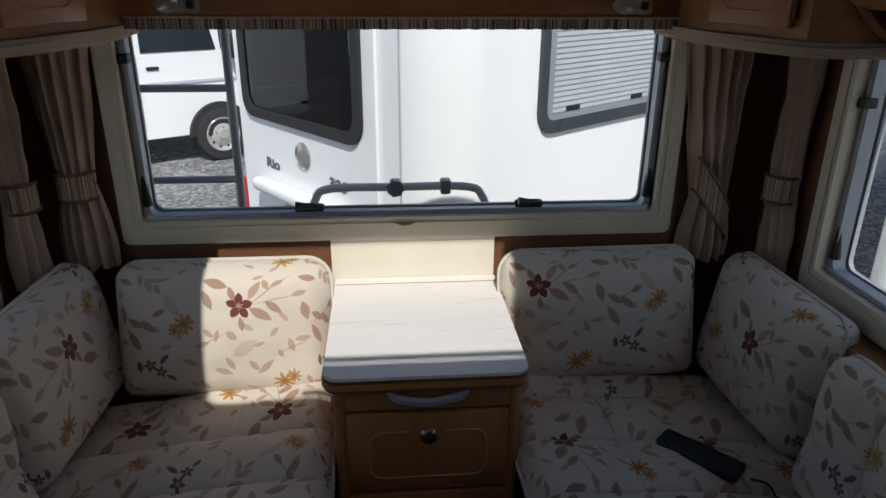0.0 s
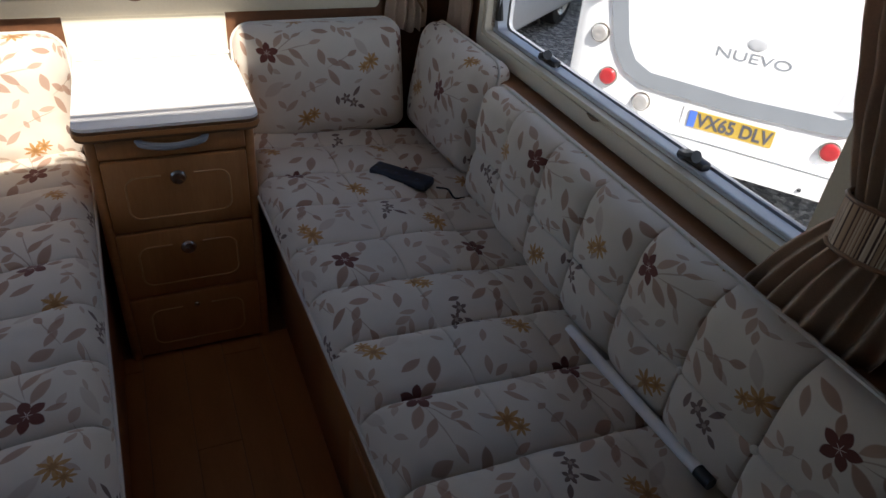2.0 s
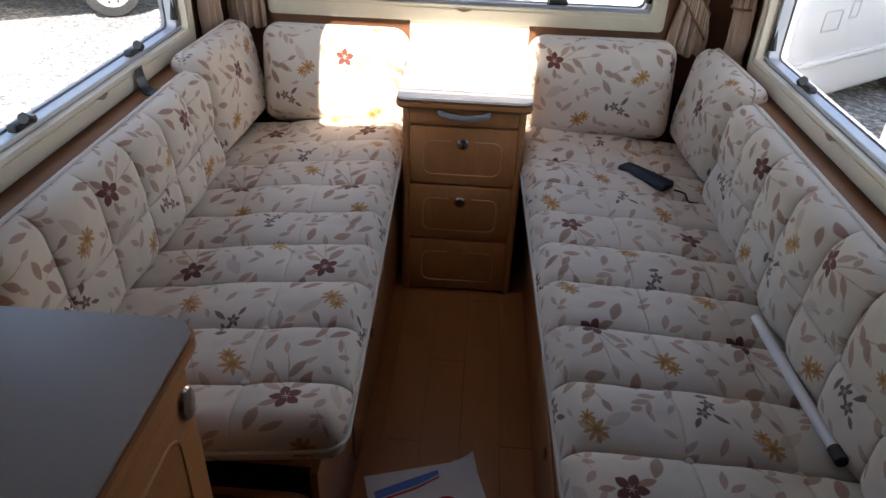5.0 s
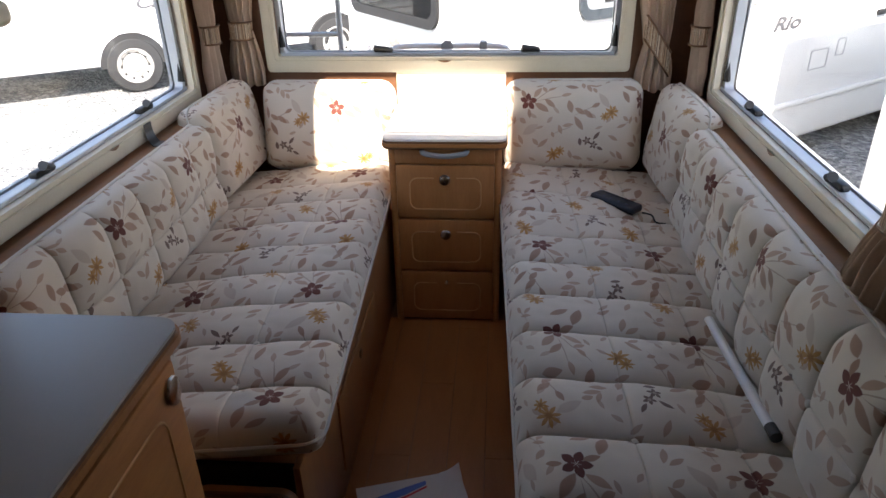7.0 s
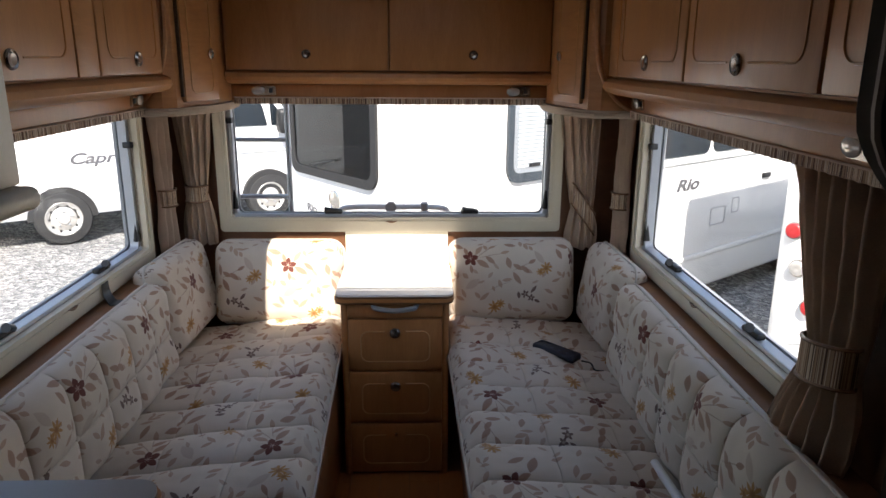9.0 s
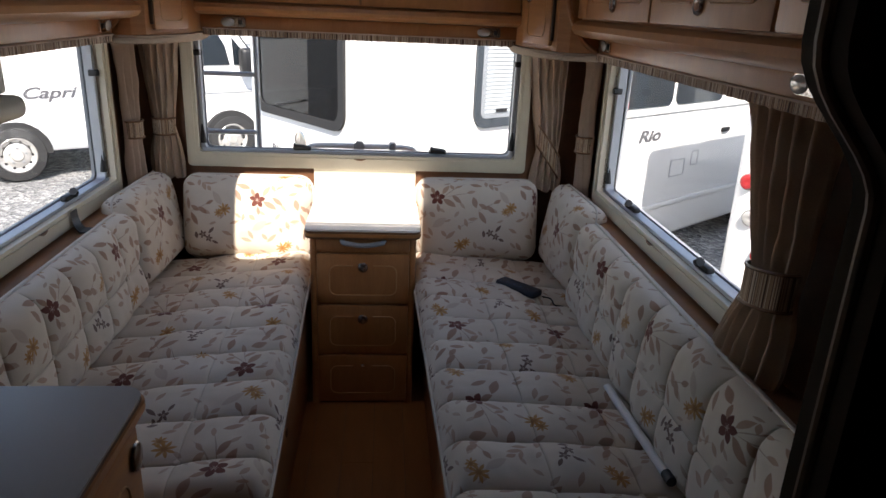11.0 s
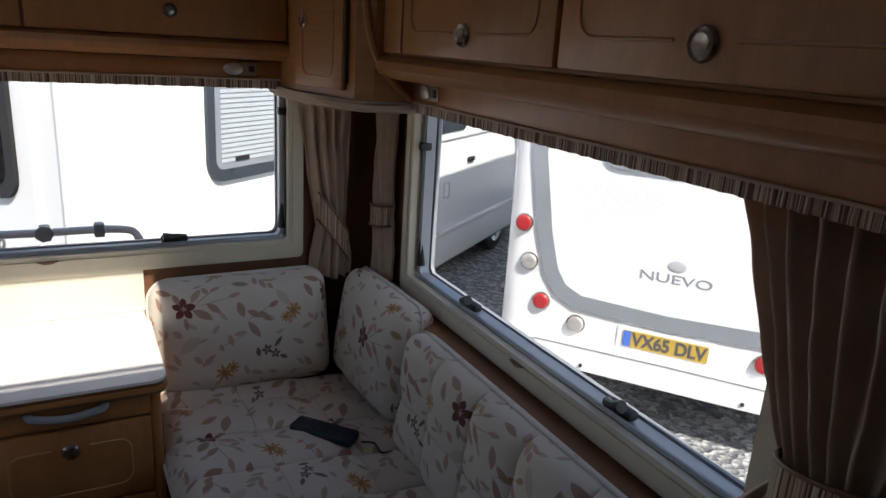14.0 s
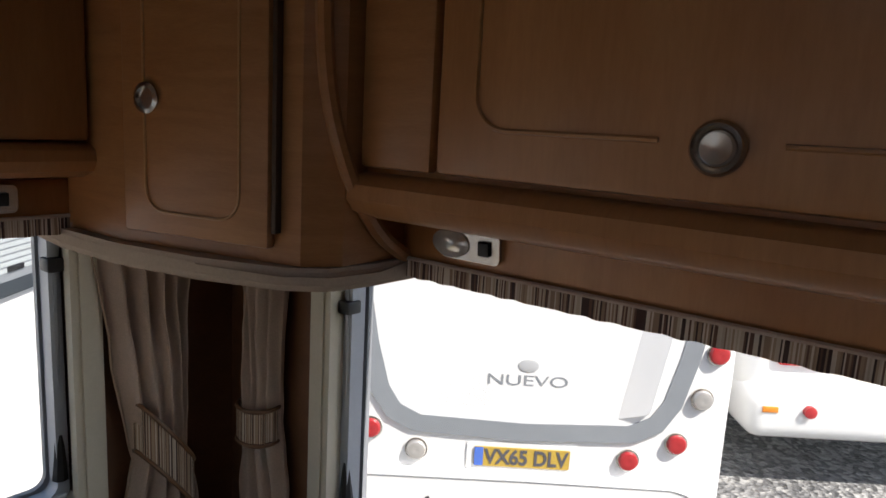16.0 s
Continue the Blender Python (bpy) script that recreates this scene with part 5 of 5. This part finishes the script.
part("waist_rail", box(2.2, 7.0, RS - 0.02, RS, 1.53, 1.57, 0.006), BODY, rio, "white waist rail", local=True)
part("side_marker", box(2.30, 2.60, RS - 0.024, RS, 1.575, 1.67, 0.008), REDL, rio, "red lamp", local=True)
for a, c, d, e in ((3.50, 3.78, 0.86, 1.04), (3.90, 4.04, 0.94, 1.10)):
    part("service_hatch", ring(rounded(a, c, d, e, 0.02), rounded(a + 0.012, c - 0.012, d + 0.012, e - 0.012, 0.015), RS - 0.006, RS, "y"), SKIRT, rio, "flush service hatch", local=True)
part("door_handle", box(4.45, 4.61, RS - 0.03, RS, 1.25, 1.30, 0.01), BLACK, rio, "black door handle", local=True)
mr = part("mirror", box(5.85, 6.05, RS - 0.30, RS - 0.06, 1.45, 1.78, 0.05, 3), BLACK, rio, "black door mirror", local=True)
part("mirror_arm", tube(((5.98, RS, 1.6), (5.96, RS - 0.1, 1.6)), 0.02), BLACK, rio, local=True)
part("side_sill", box(2.0, 7.0, RS - 0.03, RS, 0.56, 0.62, 0.02), BODY, rio, local=True)
wheel(rio, (1.3, RS + 0.03, 0.335), (0, -1, 0))
wheel(rio, (5.6, RS + 0.03, 0.335), (0, -1, 0))

# white motorhome rear with round lamps, seen through the side window
nu = thing("motorhome", (3.125, 2.467, GROUND), "white motorhome rear with round lamps and yellow plate", "motorhome", rz=HEAD)
NW = 1.13
nu.matrix_basis = nu.matrix_basis @ Matrix.Scale(0.955, 4)
bm = body_bm(5.9, 2 * NW, 0.38, 3.02, 0.13)
bmesh.ops.translate(bm, vec=(0, -NW, 0), verts=bm.verts[:])
part("body", bm, BODY, nu, local=True)
# grey band: a broad U round the raised middle panel
uo = [(1.00, 2.55), (0.98, 1.75), (0.90, 1.25), (0.83, 0.98), (0.74, 0.84), (0.60, 0.77), (0.0, 0.745), (-0.60, 0.77), (-0.74, 0.84), (-0.83, 0.98), (-0.90, 1.25), (-0.98, 1.75), (-1.00, 2.55)]
ui = [(0.90, 2.50), (0.88, 1.75), (0.80, 1.27), (0.735, 1.02), (0.67, 0.92), (0.56, 0.865), (0.0, 0.845), (-0.56, 0.865), (-0.67, 0.92), (-0.735, 1.02), (-0.80, 1.27), (-0.88, 1.75), (-0.90, 2.50)]
part("grey_band", ring(uo, ui, -0.018, 0.01, "x"), TRIMG, nu, "grey U-shaped moulded band", local=True)
part("centre_panel", prism(ui, -0.012, 0.008, "x"), BODY, nu, "white centre panel", local=True)
part("rear_window", prism(rounded(-0.52, 0.52, 1.72, 2.32, 0.10), -0.03, -0.0125, "x"), TRIMG, nu, "grey framed rear window", local=True)
part("rear_pane", prism(rounded(-0.47, 0.47, 1.77, 2.27, 0.07), -0.034, -0.0305, "x"), DARKGLASS, nu, "tinted pane", local=True)
part("bumper", prism(rounded(-1.02, 1.02, 0.36, 0.56, (0.06, 0.06, 0.12, 0.12)), -0.05, 0.02, "x"), BODY, nu, "white bumper moulding", local=True)
part("bumper_line", tube([(-0.052, -q, z) for q, z in ((-0.98, 0.42), (-0.90, 0.50), (-0.82, 0.525), (0.0, 0.53), (0.82, 0.525), (0.90, 0.50), (0.98, 0.42))], 0.005, 6), SKIRT, nu, "moulded line", local=True)
for s in (-1, 1):
    if s < 0:
        bm = bmesh.new()
        near_, far_ = [(-0.0125, -0.50, 0.90), (-0.0125, -0.62, 1.62)], [(-0.052, -0.655, 0.95), (-0.052, -0.775, 1.62)]
        back_ = [(-0.0125, -0.665, 0.945), (-0.0125, -0.785, 1.62)]
        v = [bm.verts.new(q) for q in near_ + far_ + back_]
        for q in ((0, 1, 3, 2), (2, 3, 5, 4), (0, 2, 4), (1, 5, 3)):
            bm.faces.new([v[k] for k in q])
        bmesh.ops.recalc_face_normals(bm, faces=bm.faces[:])
        part("panel_crease", bm, BODY, nu, "sloping moulded edge of the centre panel", local=True, smooth=False)
    part("tow_plug", lathe(((0.012, 0), (0.012, 0.01), (0.004, 0.012)), facing((-0.05, s * 0.5, 0.40), (-1, 0, 0)), 10), RUBBER, nu, local=True)
part("plate_recess", prism(rounded(-0.30, 0.30, 0.565, 0.725, 0.02), -0.008, 0.004, "x"), WHITEP, nu, local=True)
pl = part("number_plate", prism(rounded(-0.26, 0.26, 0.59, 0.70, 0.008), -0.016, -0.0085, "x"), PLATEY, nu, "yellow number plate", local=True)
part("plate_band", prism([(0.21, 0.592), (0.258, 0.592), (0.258, 0.698), (0.21, 0.698)], -0.0185, -0.0165, "x"), BLUE, pl, "blue band", local=True)
writing("plate_number", "VX65 DLV", 0.118, INK, pl, Matrix.Translation((-0.018, -0.024, 0.643)) @ REARW @ Matrix.Diagonal((0.86, 1, 1, 1)), bold=0.003)
writing("lettering", "NUEVO", 0.098, TRIMG, nu, Matrix.Translation((-0.0135, 0.0, 1.085)) @ REARW @ Matrix.Diagonal((1.32, 0.85, 1, 1)))
part("round_badge", lathe(((0.040, 0.0), (0.042, 0.004), (0.032, 0.007), (0.01, 0.007)), (Matrix.Translation((-0.012, 0.0, 1.172)) @ REARW @ Matrix.Diagonal((1.3, 0.85, 1, 1))), 24), SKIRT, nu, "oval grey badge", local=True)


def lamp(q, z, mat, label):
    m = facing((-0.004, -q, z), (-1, 0, 0))
    a = part("lamp_base", lathe(((0.062, -0.004), (0.062, 0.008), (0.055, 0.010)), m, 24), CHROME, nu, "steel lamp ring", local=True)
    part("lens", lathe(((0.053, 0.010), (0.052, 0.024), (0.046, 0.031), (0.030, 0.035), (0.014, 0.034), (0.004, 0.032)), m, 24), mat, a, label, local=True)


for s in (-1, 1):
    lamp(s * 0.995, 1.29, REDL, "red lens")
    lamp(s * 0.935, 1.035, CLEARL, "clear lens")
    lamp(s * 0.825, 0.775, REDL, "red lens")
lamp(-0.575, 0.665, CLEARL, "clear lens")
lamp(0.575, 0.665, REDL, "red lens")
wheel(nu, (2.7, NW - 0.02, 0.335), (0, 1, 0))
wheel(nu, (1.5, -NW, 0.335), (0, -1, 0))
wheel(nu, (5.0, NW + 0.0, 0.335), (0, 1, 0))

# next white motorhome in the row
nx = thing("motorhome", (4.92, 1.84, GROUND), "white motorhome rear corner with a tail lamp cluster", "motorhome", rz=HEAD)
bm = body_bm(5.9, 2.2, 0.55, 2.8, 0.14)
bmesh.ops.translate(bm, vec=(0, -2.2, 0), verts=bm.verts[:])
part("body", bm, BODY, nx, local=True)
bm = box(-0.16, 0.3, -2.22, 0.02, 0.38, 0.72, 0.10, 4)
part("bumper", bm, BODY, nx, "white moulded bumper", local=True)
cl = part("tail_cluster", prism(rounded(-0.52, -0.18, 0.86, 1.10, 0.03), -0.03, 0.01, "x"), REDL, nx, "red and clear tail lamp", local=True)
part("clear_strip", prism(rounded(-0.50, -0.20, 0.95, 1.08, 0.02), -0.036, -0.031, "x"), CLEARL, cl, "clear lamp strip", local=True)
part("fog_lamp", lathe(((0.04, 0), (0.04, 0.03), (0.02, 0.036)), facing((-0.16, -0.36, 0.60), (-1, 0, 0)), 18), REDL, nx, "round red fog lamp", local=True)
part("reflector", box(-0.17, -0.15, -0.16, -0.06, 0.58, 0.62, 0.005), AMBER, nx, "amber reflector", local=True)
wheel(nx, (1.5, 0.0, 0.335), (0, 1, 0))

# coachbuilt motorhome across the gravel: cab, long side with two wheels
CH = 32.3
cp = thing("motorhome", (-4.36 - 2.44 * math.cos(radians(CH)), 7.52 - 2.44 * math.sin(radians(CH)), GROUND), "long white coachbuilt motorhome with a van cab across the gravel", "motorhome", rz=CH)
bm = body_bm(4.08, 2.2, 0.52, 2.75, 0.10)
part("body", bm, BODY, cp, local=True)
part("skirt", box(0.05, 4.05, -0.01, 2.2, 0.36, 0.56, 0.02), SKIRT, cp, "silver grey skirt", local=True)
DX = 0.26
cabp = [(4.0, 0.36), (5.75 + DX, 0.36), (5.95 + DX, 0.55), (5.95 + DX, 0.95), (5.85 + DX, 1.12), (5.40 + DX, 1.30), (4.82 + DX, 2.08), (4.0, 2.14)]
part("cab", prism(cabp, 0.10, 2.05, "y"), BODY, cp, "white van cab", local=True)
part("luton", prism([(3.9, 2.0), (4.95, 2.02), (5.1, 2.3), (4.9, 2.72), (3.9, 2.74)], 0.02, 2.18, "y"), BODY, cp, local=True)
part("cab_window", prism([(4.30, 1.36), (4.92 + DX, 1.36), (4.86 + DX, 1.62), (4.66 + DX, 1.96), (4.30, 1.98)], 0.088, 0.099, "y"), DARKGLASS, cp, "dark cab door glass", local=True)
part("quarter_glass", prism([(4.98 + DX, 1.36), (5.26 + DX, 1.36), (4.96 + DX, 1.74)], 0.088, 0.099, "y"), DARKGLASS, cp, "dark quarter glass", local=True)
part("windscreen", prism([(5.42 + DX, 1.33), (5.37 + DX, 1.33), (4.86 + DX, 2.04), (4.91 + DX, 2.04)], 0.16, 1.98, "y"), DARKGLASS, cp, "dark windscreen", local=True)
part("mirror", box(5.02 + DX, 5.26 + DX, -0.14, 0.06, 1.25, 1.60, 0.06, 3), BLACK, cp, "black door mirror", local=True)
part("rub_strip", box(4.12, 5.7 + DX, 0.085, 0.0985, 0.98, 1.02, 0.004), SKIRT, cp, "grey rubbing strip", local=True)
for x in (4.24, 5.36 + DX):
    part("door_seam", box(x, x + 0.006, 0.094, 0.0985, 0.45, 1.33), SKIRT, cp, local=True)
part("door_handle", box(4.34, 4.48, 0.082, 0.0985, 1.16, 1.20, 0.004), BLACK, cp, "black door handle", local=True)
part("side_repeater", box(5.62 + DX, 5.74 + DX, 0.088, 0.0985, 1.04, 1.12, 0.004), AMBER, cp, "amber side lamp", local=True)
for x in (2.44, 4.88 + DX):
    part("wheel_arch", prism([(x + 0.40 * math.cos(radians(a)), 0.335 + 0.40 * math.sin(radians(a))) for a in range(0, 181, 12)], 0.03 if x > 3 else -0.012, 0.2 if x > 3 else 0.2, "y"), RUBBER, cp, "dark wheel arch", local=True)
    wheel(cp, (x, -0.03 if x < 3 else 0.02, 0.335), (0, -1, 0))
part("side_window", prism(rounded(2.2, 3.2, 1.72, 2.25, 0.08), -0.02, 0.0, "y"), DARKGLASS, cp, "dark side window", local=True)
part("side_window", prism(rounded(0.4, 1.3, 1.72, 2.25, 0.08), -0.02, 0.0, "y"), DARKGLASS, cp, "dark side window", local=True)
writing("lettering", "Capri", 0.20, INK, cp, Matrix.Translation((2.86, -0.004, 1.06)) @ SIDEW @ Matrix.Diagonal((1.3, 0.95, 1, 1)), shear=0.3, bold=0.005)
for z in (0.72, 0.64):
    part("trim_line", box(0.1, 4.0, -0.006, 0.0, z, z + 0.012), SKIRT, cp, local=True)
part("service_hatch", ring(rounded(1.2, 1.55, 0.95, 1.2, 0.02), rounded(1.215, 1.535, 0.965, 1.185, 0.015), -0.005, 0.0, "y"), SKIRT, cp, "flush hatch", local=True)

# more of the row behind
for k, (x, y, zt) in enumerate(((-3.2, 15.5, 2.7), (0.6, 17.5, 2.8), (-9.5, 13.5, 2.75))):
    b = thing("motorhome", (x, y, GROUND), "white motorhome farther back in the sales yard", "motorhome", "parked motorhomes", rz=HEAD)
    part("body", body_bm(5.5, 2.2, 0.45, zt, 0.1), BODY, b, local=True)
    for a in (0.6, 2.6):
        part("side_window", prism(rounded(a, a + 0.9, 1.6, 2.1, 0.08), -0.02, 0.0, "y"), DARKGLASS, b, "dark window", local=True)
    part("stripe", box(0.1, 5.4, -0.006, 0.0, 1.2, 1.28), TRIMG, b, "grey side stripe", local=True)
    for x2 in (1.2, 4.4):
        wheel(b, (x2, -0.01, 0.335), (0, -1, 0))

# ---- floor planks ----
row = 0
x = -0.30
while x < 0.42:
    y = -1.9 + 0.37 * (row % 3)
    while y < 1.46:
        y1 = min(y + 1.1, 1.47)
        part("plank", box(x, x + 0.118, y, y1 - 0.0015, -0.0038, 0.0, 0.0008, 1), PLANK, floor)
        y = y1
    x += 0.1195
    row += 1
